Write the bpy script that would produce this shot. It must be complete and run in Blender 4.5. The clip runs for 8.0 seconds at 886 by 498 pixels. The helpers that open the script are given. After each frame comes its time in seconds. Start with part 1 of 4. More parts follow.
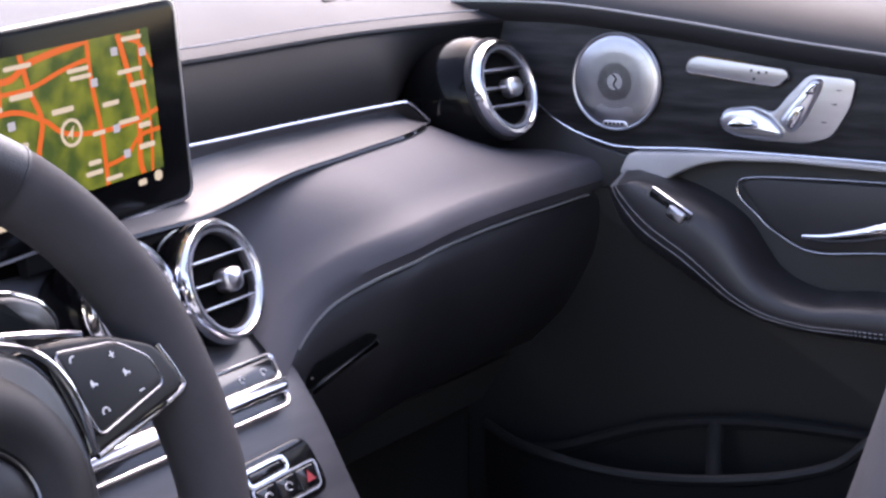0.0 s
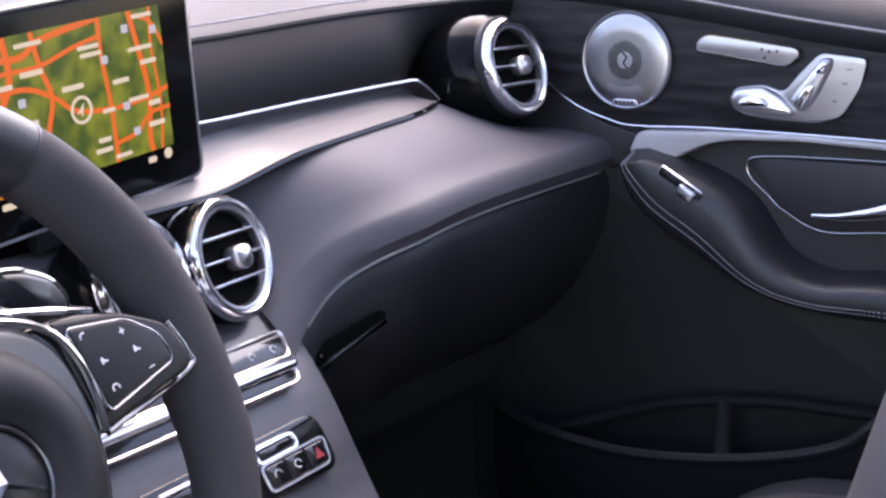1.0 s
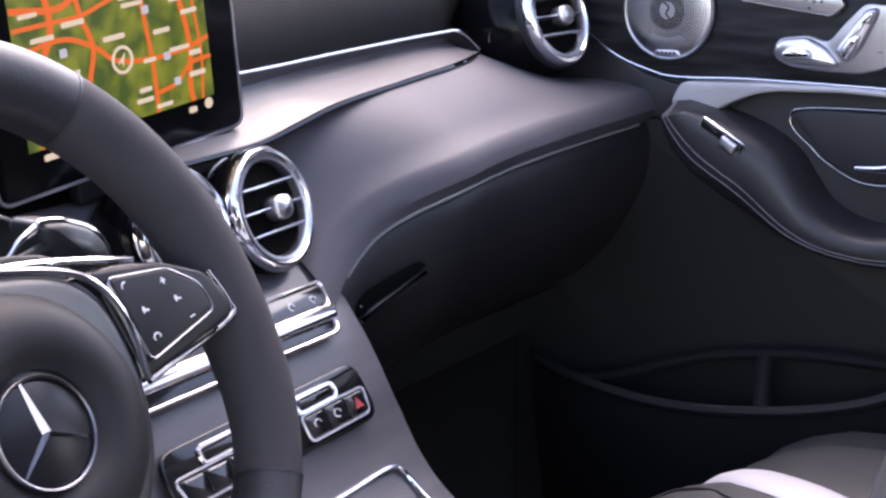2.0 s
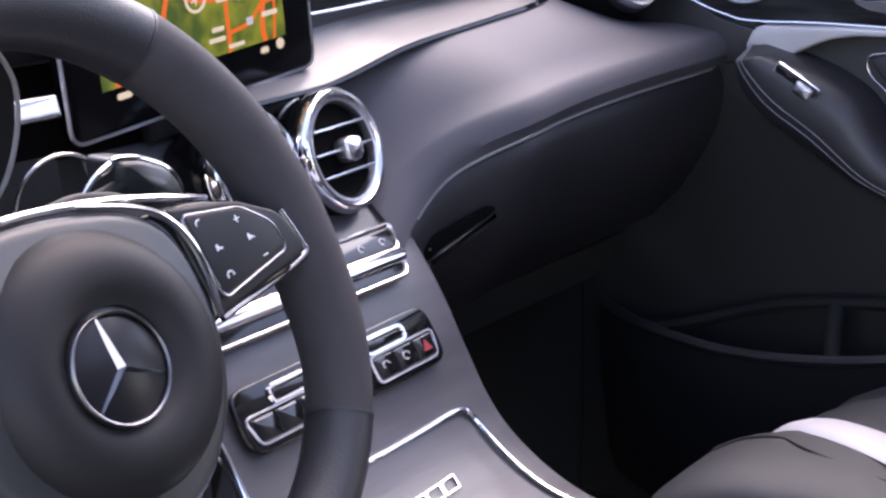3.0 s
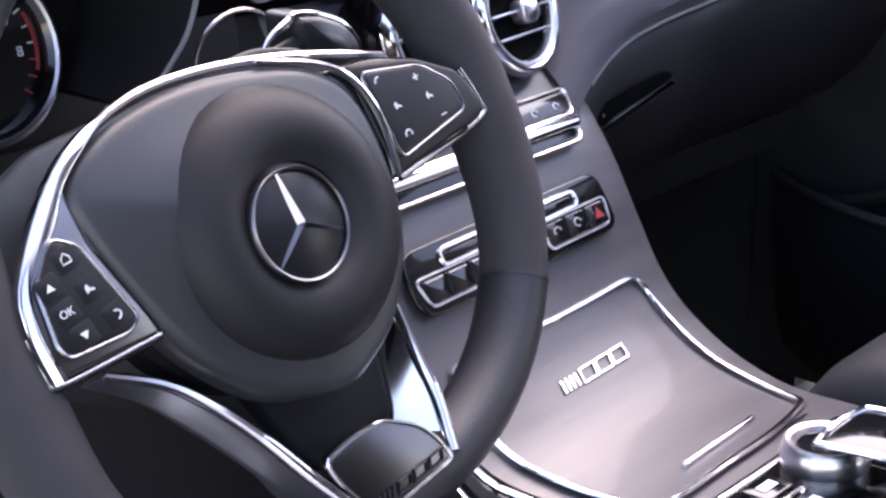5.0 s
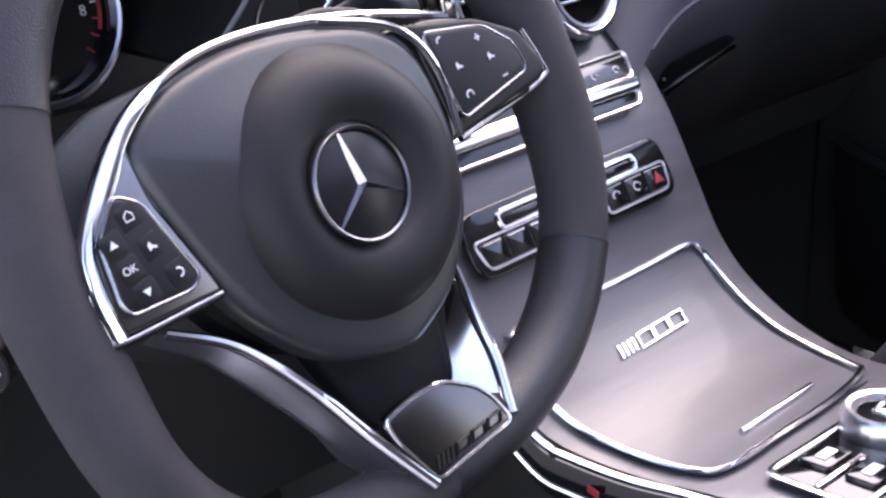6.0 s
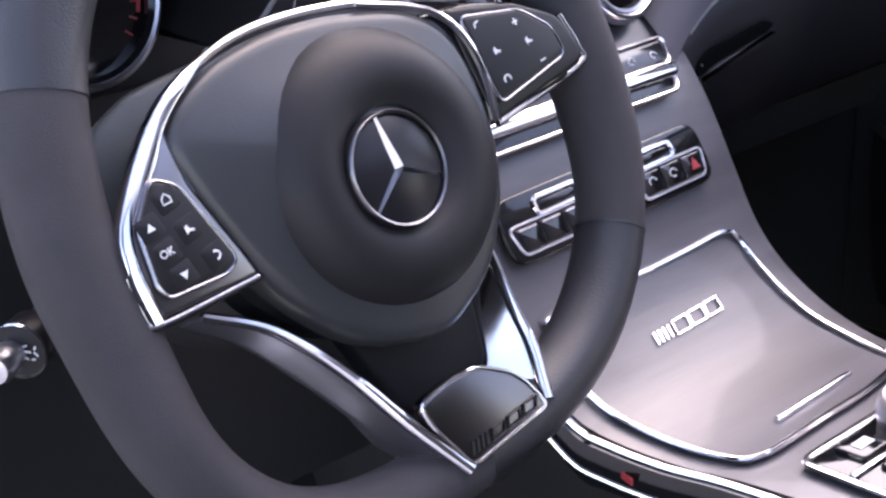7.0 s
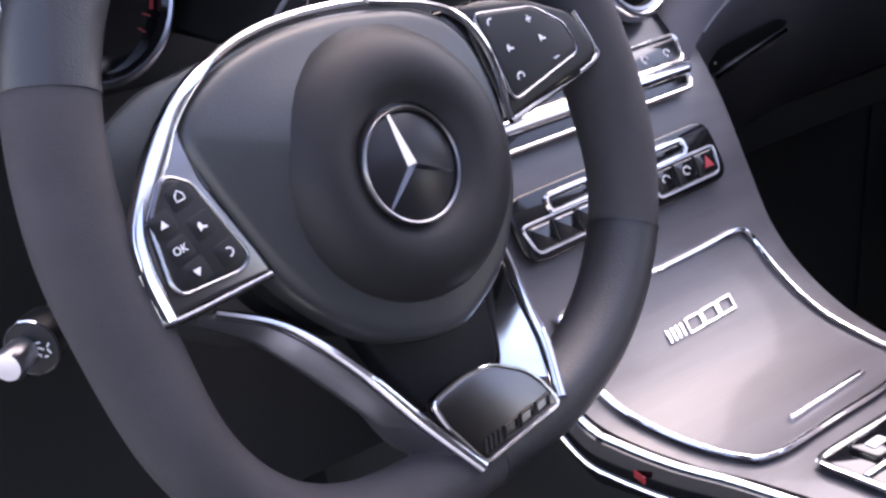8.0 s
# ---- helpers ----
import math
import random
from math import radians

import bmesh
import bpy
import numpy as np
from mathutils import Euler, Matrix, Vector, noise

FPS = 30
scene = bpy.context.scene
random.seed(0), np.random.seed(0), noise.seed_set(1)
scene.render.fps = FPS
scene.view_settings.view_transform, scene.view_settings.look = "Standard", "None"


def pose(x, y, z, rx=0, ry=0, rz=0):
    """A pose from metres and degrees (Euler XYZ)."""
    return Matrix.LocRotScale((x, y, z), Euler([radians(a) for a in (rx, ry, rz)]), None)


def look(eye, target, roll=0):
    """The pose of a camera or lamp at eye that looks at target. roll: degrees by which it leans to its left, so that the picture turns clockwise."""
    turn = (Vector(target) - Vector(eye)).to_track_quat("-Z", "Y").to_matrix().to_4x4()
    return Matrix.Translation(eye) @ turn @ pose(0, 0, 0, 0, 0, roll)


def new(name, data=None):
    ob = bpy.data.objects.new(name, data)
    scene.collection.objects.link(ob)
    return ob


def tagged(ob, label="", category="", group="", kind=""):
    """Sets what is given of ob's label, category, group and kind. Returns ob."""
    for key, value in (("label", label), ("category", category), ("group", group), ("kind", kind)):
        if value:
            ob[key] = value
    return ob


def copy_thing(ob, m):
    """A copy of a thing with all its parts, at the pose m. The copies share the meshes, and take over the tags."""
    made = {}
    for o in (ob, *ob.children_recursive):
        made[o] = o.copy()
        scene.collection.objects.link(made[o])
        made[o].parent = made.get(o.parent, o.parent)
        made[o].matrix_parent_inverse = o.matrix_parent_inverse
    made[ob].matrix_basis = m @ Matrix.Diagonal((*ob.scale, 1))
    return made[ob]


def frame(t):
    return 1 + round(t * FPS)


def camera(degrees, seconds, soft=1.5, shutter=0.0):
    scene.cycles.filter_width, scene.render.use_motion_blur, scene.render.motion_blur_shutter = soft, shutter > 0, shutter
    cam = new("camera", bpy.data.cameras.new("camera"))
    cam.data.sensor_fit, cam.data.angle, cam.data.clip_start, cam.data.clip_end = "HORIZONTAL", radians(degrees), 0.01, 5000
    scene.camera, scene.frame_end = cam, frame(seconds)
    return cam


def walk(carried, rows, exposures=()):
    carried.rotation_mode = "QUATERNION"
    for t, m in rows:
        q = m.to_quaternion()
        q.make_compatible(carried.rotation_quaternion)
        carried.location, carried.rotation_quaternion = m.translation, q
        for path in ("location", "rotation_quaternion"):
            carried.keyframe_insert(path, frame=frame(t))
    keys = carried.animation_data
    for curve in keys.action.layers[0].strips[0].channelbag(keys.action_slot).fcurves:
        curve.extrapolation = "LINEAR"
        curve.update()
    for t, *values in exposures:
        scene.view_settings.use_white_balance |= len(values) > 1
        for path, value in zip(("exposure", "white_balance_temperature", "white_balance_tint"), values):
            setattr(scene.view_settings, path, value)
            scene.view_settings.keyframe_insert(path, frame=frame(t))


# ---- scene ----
cam = camera(33.0, 8.0, soft=2.6)
PATH = [
    (0, (-0.809, -0.563, 0.885), (0.831, 0.513, 0.493), -1.0),
    (0.5, (-0.809, -0.564, 0.885), (0.827, 0.514, 0.484), -1.0),
    (1, (-0.81, -0.564, 0.885), (0.818, 0.52, 0.465), -0.9),
    (1.5, (-0.809, -0.564, 0.885), (0.8, 0.534, 0.435), -1.0),
    (3, (-0.809, -0.556, 0.88), (0.711, 0.622, 0.331), -1.0),
    (3.5, (-0.808, -0.551, 0.877), (0.669, 0.662, 0.289), -1.2),
    (4, (-0.806, -0.545, 0.876), (0.622, 0.703, 0.24), -1.2),
    (4.5, (-0.806, -0.542, 0.874), (0.576, 0.736, 0.199), -1.4),
    (5, (-0.807, -0.54, 0.872), (0.532, 0.765, 0.163), -1.5),
    (6.5, (-0.809, -0.535, 0.868), (0.447, 0.824, 0.109), -1.9),
    (7, (-0.809, -0.534, 0.868), (0.431, 0.836, 0.102), -1.9),
    (7.5, (-0.809, -0.533, 0.867), (0.423, 0.843, 0.1), -2.0),
    (8, (-0.809, -0.533, 0.867), (0.419, 0.847, 0.1), -2.0),
]
walk(cam, [(t, look(eye, target, roll)) for t, eye, target, roll in PATH], [(0, 2.7, 7800, 26), (8, 2.75, 7700, 27)])

# ---- light ----
world = bpy.data.worlds.new("overcast_sky")
scene.world = world
world.use_nodes = True
wn = world.node_tree.nodes
sky = wn.new("ShaderNodeTexSky")
sky.sky_type, sky.sun_disc = "NISHITA", False
sky.sun_elevation, sky.sun_rotation = radians(56), radians(63)
world.node_tree.links.new(sky.outputs[0], wn["Background"].inputs[0])
wn["Background"].inputs[1].default_value = 0.15
sun = new("sun", bpy.data.lights.new("sun", "SUN"))
sun.data.energy, sun.data.angle, sun.data.color = 1.3, radians(75), (0.84, 0.9, 1.0)
sun.matrix_world = look((5.0, 2.5, 8.3), (0, 0, 0))


# ---- materials ----
def mat(name, col, rough=0.5, metal=0.0, grain=0.0, scale=200.0, stain=0.0, coat=0.0, spec=0.5, stretch=(1, 1, 1), col2=None, mix_scale=8.0):
    m = bpy.data.materials.new(name)
    m.use_nodes = True
    n, l = m.node_tree.nodes, m.node_tree.links
    b = n["Principled BSDF"]
    b.inputs["Base Color"].default_value = (*col, 1)
    b.inputs["Roughness"].default_value = rough
    b.inputs["Metallic"].default_value = metal
    b.inputs["Specular IOR Level"].default_value = spec
    b.inputs["Coat Weight"].default_value = coat
    tc = n.new("ShaderNodeTexCoord")
    mp = n.new("ShaderNodeMapping")
    mp.inputs["Scale"].default_value = stretch
    l.new(tc.outputs["Object"], mp.inputs[0])
    if col2 or stain:
        t = n.new("ShaderNodeTexNoise")
        t.inputs["Scale"].default_value, t.inputs["Detail"].default_value = mix_scale, 6
        l.new(mp.outputs[0], t.inputs[0])
        r = n.new("ShaderNodeValToRGB")
        c2 = col2 or tuple(c * (1 - stain) for c in col)
        r.color_ramp.elements[0].position, r.color_ramp.elements[1].position = 0.35, 0.65
        r.color_ramp.elements[0].color, r.color_ramp.elements[1].color = (*c2, 1), (*col, 1)
        l.new(t.outputs[0], r.inputs[0])
        l.new(r.outputs[0], b.inputs["Base Color"])
        q = n.new("ShaderNodeMapRange")
        q.inputs[3].default_value, q.inputs[4].default_value = rough * 0.88, min(1, rough * 1.12)
        l.new(t.outputs[0], q.inputs[0])
        l.new(q.outputs[0], b.inputs["Roughness"])
    if grain:
        v = n.new("ShaderNodeTexVoronoi" if stretch == (1, 1, 1) else "ShaderNodeTexNoise")
        v.inputs["Scale"].default_value = scale
        l.new(mp.outputs[0], v.inputs[0])
        bp = n.new("ShaderNodeBump")
        bp.inputs["Strength"].default_value, bp.inputs["Distance"].default_value = grain, 0.0006
        l.new(v.outputs[0], bp.inputs["Height"])
        l.new(bp.outputs[0], b.inputs["Normal"])
    return m


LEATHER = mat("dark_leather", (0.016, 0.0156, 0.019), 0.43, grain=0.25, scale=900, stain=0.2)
TOPPAD = mat("dash_top_leather", (0.018, 0.0175, 0.021), 0.6, grain=0.2, scale=900, stain=0.12, spec=0.3)
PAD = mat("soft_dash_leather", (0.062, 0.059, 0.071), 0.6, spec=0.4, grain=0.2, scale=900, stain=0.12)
DARKPLASTIC = mat("black_soft_plastic", (0.008, 0.008, 0.0095), 0.6, grain=0.2, scale=1200, stain=0.2)
# fascia leather darkened in its colour for the shade under the dash lip
SHADEDBAND = mat("shaded_grained_leather", (0.005, 0.0049, 0.0058), 0.62, grain=0.25, scale=900, stain=0.2, spec=0.14)
GRILLE = mat("brushed_grille_metal", (0.46, 0.455, 0.48), 0.34, 1.0, grain=0.15, scale=60, stretch=(1, 14, 14), stain=0.1)
SUEDE = mat("dark_suede", (0.036, 0.033, 0.037), 0.75, grain=0.35, scale=1500, stain=0.25, mix_scale=30, spec=0.3)
GLOSS = mat("gloss_black", (0.006, 0.006, 0.007), 0.08, stain=0.1)
CHROME = mat("polished_chrome", (0.82, 0.81, 0.84), 0.12, 1.0, stain=0.06)
SATIN = mat("satin_aluminium", (0.66, 0.65, 0.68), 0.3, 1.0, stain=0.1)
WOOD = mat("dark_open_pore_ash", (0.075, 0.071, 0.08), 0.4, grain=0.22, scale=40, stretch=(1.0, 9, 9), col2=(0.05, 0.048, 0.055), mix_scale=5, coat=0.12)
DOORWOOD = mat("black_ash_door", (0.024, 0.0235, 0.026), 0.42, grain=0.5, scale=60, stretch=(18, 2, 18), col2=(0.005, 0.005, 0.006), mix_scale=6, spec=0.18)
GREYTRIM = mat("grey_painted_trim", (0.2, 0.195, 0.2), 0.42, 0.0, stain=0.15)
MATT = mat("matt_black_plastic", (0.006, 0.006, 0.007), 0.75, grain=0.2, scale=1200, stain=0.2, spec=0.25)
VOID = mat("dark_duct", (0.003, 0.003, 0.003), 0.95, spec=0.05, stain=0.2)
SHELL = mat("grey_green_plastic", (0.05, 0.057, 0.059), 0.4, grain=0.2, scale=1200, stain=0.15)
COVER = mat("smooth_dark_leather", (0.025, 0.0265, 0.0285), 0.38, grain=0.08, scale=900, stain=0.15)
BEZEL = mat("satin_grey_metal", (0.45, 0.44, 0.46), 0.25, 1.0, stain=0.1)
SEATDARK = mat("dark_grey_leather", (0.019, 0.0205, 0.024), 0.62, grain=0.25, scale=900, stain=0.15, spec=0.35)
SEATGREY = mat("grey_leather", (0.085, 0.082, 0.09), 0.5, grain=0.25, scale=900, stain=0.15)
PLATE = mat("dark_tinted_metal", (0.12, 0.115, 0.12), 0.25, 1.0, stain=0.1)
STRIP = mat("pale_grey_satin_paint", (0.4, 0.39, 0.4), 0.35, stain=0.15)
GUNMETAL = mat("dark_polished_metal", (0.3, 0.29, 0.3), 0.22, 1.0, stain=0.1)
WHITE = mat("white_leather", (0.34, 0.33, 0.345), 0.5, grain=0.2, scale=800, stain=0.06)
CARPET = mat("black_carpet", (0.007, 0.007, 0.0075), 0.95, grain=0.6, scale=700, stain=0.3)
HEADLINER = mat("grey_headliner", (0.4, 0.39, 0.4), 0.9, grain=0.3, scale=900, stain=0.08)
RED = mat("red_marking", (0.3, 0.025, 0.03), 0.4, stain=0.1)
INK = mat("pale_symbol_print", (0.6, 0.6, 0.62), 0.5, stain=0.05)
THREAD = mat("grey_thread", (0.25, 0.25, 0.265), 0.6, stain=0.1)
# cover leather again, darkened because the boss reflects less light
SHADEDBOSS = mat("shaded_cover_leather", (0.0135, 0.0128, 0.0142), 0.52, grain=0.06, scale=900, stain=0.12, spec=0.22)
EMBLEM = mat("smoked_black_lacquer", (0.011, 0.0105, 0.0125), 0.3, stain=0.1, spec=0.25)
DEEPBLACK = mat("deep_gloss_black", (0.0035, 0.0035, 0.004), 0.14, stain=0.1, spec=0.1)
SATINBLACK = mat("satin_black_keys", (0.006, 0.0058, 0.0068), 0.4, stain=0.1, spec=0.3)
BEZELDARK = mat("dark_satin_metal", (0.2, 0.195, 0.205), 0.3, 1.0, stain=0.12)
ASPHALT = mat("grey_paving", (0.25, 0.25, 0.25), 0.9, grain=0.5, scale=60, stain=0.25)


def glow(name, col, strength, col2=None, scale=30.0):
    m = bpy.data.materials.new(name)
    m.use_nodes = True
    n, l = m.node_tree.nodes, m.node_tree.links
    b = n["Principled BSDF"]
    b.inputs["Base Color"].default_value = (0.01, 0.01, 0.01, 1)
    b.inputs["Roughness"].default_value = 0.2
    b.inputs["Emission Color"].default_value = (*col, 1)
    b.inputs["Emission Strength"].default_value = strength
    if col2:
        tc, t, r = n.new("ShaderNodeTexCoord"), n.new("ShaderNodeTexNoise"), n.new("ShaderNodeValToRGB")
        t.inputs["Scale"].default_value, t.inputs["Detail"].default_value = scale, 8
        r.color_ramp.elements[0].position, r.color_ramp.elements[1].position = 0.4, 0.62
        r.color_ramp.elements[0].color, r.color_ramp.elements[1].color = (*col2, 1), (*col, 1)
        l.new(tc.outputs["Object"], t.inputs[0])
        l.new(t.outputs[0], r.inputs[0])
        l.new(r.outputs[0], b.inputs["Emission Color"])
    return m


MAPGREEN = glow("map_satellite_green", (0.2, 0.26, 0.03), 0.15, (0.05, 0.1, 0.015), 45)
MAPROAD = glow("map_orange_road", (0.9, 0.18, 0.03), 0.13)
MAPLABEL = glow("map_pale_label", (0.85, 0.82, 0.7), 0.12)
MAPPIN = glow("map_blue_pin", (0.6, 0.68, 0.85), 0.12)


# ---- shaping helpers ----
def part(name, bm, material, parent, label="", smooth=True):
    me = bpy.data.meshes.new(name)
    bmesh.ops.recalc_face_normals(bm, faces=bm.faces[:])
    bm.to_mesh(me)
    bm.free()
    for p in me.polygons:
        p.use_smooth = smooth
    me.materials.append(material)
    if smooth:
        me.set_sharp_from_angle(angle=radians(40))
    ob = new(name, me)
    ob.parent = parent
    if label:
        tagged(ob, label)
    return ob


def thing(name, label, category, group="", m=None):
    ob = new(name)
    ob.empty_display_size = 0.05
    if m is not None:
        ob.matrix_world = m
    return tagged(ob, label, category, group)


def rows(grid, closed_u=False, closed_v=False, bm=None, caps=False):
    """A skin over rows of points; closed_u joins the last row to the first, closed_v each row's end to its start."""
    bm = bm or bmesh.new()
    vs = [[bm.verts.new(p) for p in row] for row in grid]
    nu, nv = len(vs), len(vs[0])
    for i in range(nu if closed_u else nu - 1):
        for j in range(nv if closed_v else nv - 1):
            a, b = vs[i], vs[(i + 1) % nu]
            bm.faces.new((a[j], a[(j + 1) % nv], b[(j + 1) % nv], b[j]))
    if caps and closed_v and not closed_u:
        bm.faces.new(vs[0])
        bm.faces.new(vs[-1])
    return bm


def spline(pts, n=8, closed=False):
    pts = [Vector(p) for p in pts]
    out, k = [], len(pts)
    for i in range(k if closed else k - 1):
        if closed:
            a, b, c, d = (pts[(i + j) % k] for j in (-1, 0, 1, 2))
        else:
            b, c = pts[i], pts[i + 1]
            a = pts[i - 1] if i else b * 2 - c
            d = pts[i + 2] if i + 2 < k else c * 2 - b
        for s in range(n):
            t = s / n
            out.append(0.5 * (2 * b + (c - a) * t + (2 * a - 5 * b + 4 * c - d) * t * t + (3 * b - a - 3 * c + d) * t ** 3))
    if not closed:
        out.append(pts[-1])
    return out


def tube(path, r, up=(0, 0, 1), closed=False, seg=10, bm=None):
    """A swept ellipse: r is a radius, a pair (across, along up), or a function of the share of the path."""
    path, up, grid = [Vector(p) for p in path], Vector(up), []
    k = len(path)
    for i, p in enumerate(path):
        a = path[(i - 1) % k] if closed or i else p
        b = path[(i + 1) % k] if closed or i < k - 1 else p
        t = (b - a).normalized()
        s = t.cross(up).normalized()
        w = s.cross(t)
        rr = r(i / (k - 1)) if callable(r) else r
        ra, rb = rr if isinstance(rr, tuple) else (rr, rr)
        grid.append([p + s * ra * math.cos(q) + w * rb * math.sin(q) for q in (2 * math.pi * j / seg for j in range(seg))])
    return rows(grid, closed, True, bm, caps=not closed)


def slab(outline, thick, m=None, bevel=0.0, dome=0.0, bm=None, rounds=3):
    """A plate: the outline in local x, y stands from z = 0 to thick; its upper edge is rounded, its face may be domed."""
    bm = bm or bmesh.new()
    m = m or Matrix()
    o = [Vector((p[0], p[1])) for p in outline]
    area = sum(a.x * b.y - b.x * a.y for a, b in zip(o, o[1:] + o[:1]))
    if area < 0:
        o.reverse()
    k = len(o)
    nor = []
    for i in range(k):
        a, b = (o[i] - o[i - 1]).normalized(), (o[(i + 1) % k] - o[i]).normalized()
        n = Vector((a.y + b.y, -a.x - b.x))
        nor.append(n / max(0.35, n.length_squared / 2) if n.length > 1e-6 else n)
    levels = [(0, 0)] + [(bevel * (1 - math.cos(q)), thick - bevel + bevel * math.sin(q)) for q in (math.pi / 2 * j / rounds for j in range(rounds + 1))] if bevel else [(0, 0), (0, thick)]
    cen = sum(o, Vector((0, 0))) / k
    grid = [[m @ Vector((*(p - n * d), z)) for p, n in zip(o, nor)] for d, z in levels]
    if dome:
        inner = [p - n * bevel for p, n in zip(o, nor)]
        for s in (0.8, 0.55, 0.3, 0.1):
            grid.append([m @ Vector((*(cen + (p - cen) * s), thick + dome * (1 - s * s))) for p in inner])
    return rows(grid, False, True, bm, caps=True)


def lathe(profile, m=None, seg=40, bm=None, caps=True):
    """Turned about local z: profile of (radius, height)."""
    m = m or Matrix()
    return rows([[m @ Vector((r * math.cos(q), r * math.sin(q), z)) for q in (2 * math.pi * j / seg for j in range(seg))] for r, z in profile], False, True, bm, caps)


def box(sx, sy, sz, m=None, bevel=0.0, bm=None):
    h = [(-sx / 2, -sy / 2), (sx / 2, -sy / 2), (sx / 2, sy / 2), (-sx / 2, sy / 2)]
    return slab(rounded(h, min(sx, sy) * 0.12), sz, (m or Matrix()) @ Matrix.Translation((0, 0, -sz / 2)), bevel, bm=bm)


def rounded(poly, r, n=4):
    """The polygon with its corners rounded."""
    out, k = [], len(poly)
    rs = r if isinstance(r, (list, tuple)) else [r] * k
    for i in range(k):
        p, a, b = Vector(poly[i]), Vector(poly[i - 1]), Vector(poly[(i + 1) % k])
        da, db = a - p, b - p
        d = min(rs[i], da.length * 0.48, db.length * 0.48)
        s, e = p + da.normalized() * d, p + db.normalized() * d
        for j in range(n + 1):
            t = j / n
            out.append(tuple(s * (1 - t) ** 2 + p * 2 * t * (1 - t) + e * t * t))
    return out


def frame_of(o, right, up):
    """A pose with local x along right and local y along up."""
    r = Vector(right).normalized()
    u = (Vector(up) - r * r.dot(Vector(up))).normalized()
    n = r.cross(u)
    return Matrix(((r.x, u.x, n.x, o[0]), (r.y, u.y, n.y, o[1]), (r.z, u.z, n.z, o[2]), (0, 0, 0, 1)))


def interp(x, pts):
    """A smooth curve through pairs (x, value), level beyond its ends."""
    if x <= pts[0][0]:
        return pts[0][1]
    n = len(pts)
    slope = [(pts[min(i + 1, n - 1)][1] - pts[max(i - 1, 0)][1]) / (pts[min(i + 1, n - 1)][0] - pts[max(i - 1, 0)][0]) for i in range(n)]
    for i in range(n - 1):
        (a, u), (b, v) = pts[i], pts[i + 1]
        if x <= b:
            h, t = b - a, (x - a) / (b - a)
            return u * (1 + 2 * t) * (1 - t) ** 2 + h * slope[i] * t * (1 - t) ** 2 + v * t * t * (3 - 2 * t) + h * slope[i + 1] * t * t * (t - 1)
    return pts[-1][1]


def smooth(x, a, b):
    t = min(1.0, max(0.0, (x - a) / (b - a)))
    return t * t * t * (t * (6 * t - 15) + 10)


def lettering(text, size, m, material, parent, name="numeral"):
    """Flat writing as a mesh, in the built-in font."""
    cu = bpy.data.curves.new(name, "FONT")
    cu.body, cu.size, cu.extrude, cu.align_x, cu.align_y = text, size, 0.0002, "CENTER", "CENTER"
    tmp = bpy.data.objects.new(name, cu)
    me = bpy.data.meshes.new_from_object(tmp)
    bpy.data.objects.remove(tmp)
    me.materials.clear()
    me.materials.append(material)
    ob = new(name, me)
    ob.matrix_local = m
    ob.parent = parent
    return ob


# ---- setting: ground, cabin floor, far walls, roof ----
def plain(name, bm, material, label, smooth=False):
    ob = part(name, bm, material, None, label, smooth)
    return tagged(ob, label, name.split("_")[0], kind="structure")


plain("ground", slab([(-60, -60), (60, -60), (60, 60), (-60, 60)], 0.05, pose(0, 0, -0.5)), ASPHALT, "grey paving outside the car")
plain("floor", slab([(-0.72, -1.3), (0.72, -1.3), (0.72, 0.75), (-0.72, 0.75)], 0.06, pose(0, 0, 0.0)), CARPET, "black carpeted cabin floor of the car")
plain("wall_front", slab([(-0.75, 0.0), (0.75, 0.0), (0.75, 0.74), (-0.75, 0.74)], 0.03, frame_of((0, 0.76, 0.0), (1, 0, 0), (0, 0, 1))), DARKPLASTIC, "black bulkhead behind the dashboard")
plain("wall_rear", slab([(-0.75, 0.0), (0.75, 0.0), (0.75, 1.25), (-0.75, 1.25)], 0.03, frame_of((0, -1.3, 0.0), (1, 0, 0), (0, 0, 1))), DARKPLASTIC, "dark rear end of the cabin")
plain("wall_side", slab([(-0.3, 0.0), (-0.8, 0.0), (-0.8, 0.74), (-0.3, 0.74)], 0.03, frame_of((0.69, 0, 0.0), (0, -1, 0), (0, 0, 1))), CARPET, "black kick panel beside the footwell")
# roof out of view shapes the light; its opening is invented to brighten the cabin
roof = bmesh.new()
for x0, x1, y0, y1 in ((-0.66, 0.66, -0.1, 0.0), (-0.66, 0.66, -1.3, -1.0), (-0.66, -0.44, -1.0, -0.1), (0.44, 0.66, -1.0, -0.1)):
    slab([(x0, y0), (x1, y0), (x1, y1), (x0, y1)], 0.03, pose(0, 0, 1.25), bm=roof)
plain("ceiling", roof, HEADLINER, "unseen grey headliner, opening added to let light in")

# ---- dashboard ----
dash = thing("dashboard", "dark leather-wrapped dashboard with grey ash trim and chrome line", "dashboard")


def lip(x):
    return interp(x, [(-0.7, 0.36), (0.2, 0.36), (0.45, 0.345), (0.62, 0.315), (0.7, 0.27)])


def lip_z(x):
    return interp(x, [(-0.7, 0.80), (-0.2, 0.795), (0.18, 0.803), (0.42, 0.815), (0.7, 0.822)])


def face_z(x):
    return interp(x, [(-0.7, 0.715), (0.15, 0.722), (0.3, 0.727), (0.46, 0.732), (0.7, 0.732)])


def low_z(x):
    return interp(x, [(-0.7, 0.66), (0.1, 0.67), (0.22, 0.69), (0.3, 0.698), (0.43, 0.709), (0.5, 0.706), (0.6, 0.672), (0.7, 0.655)])


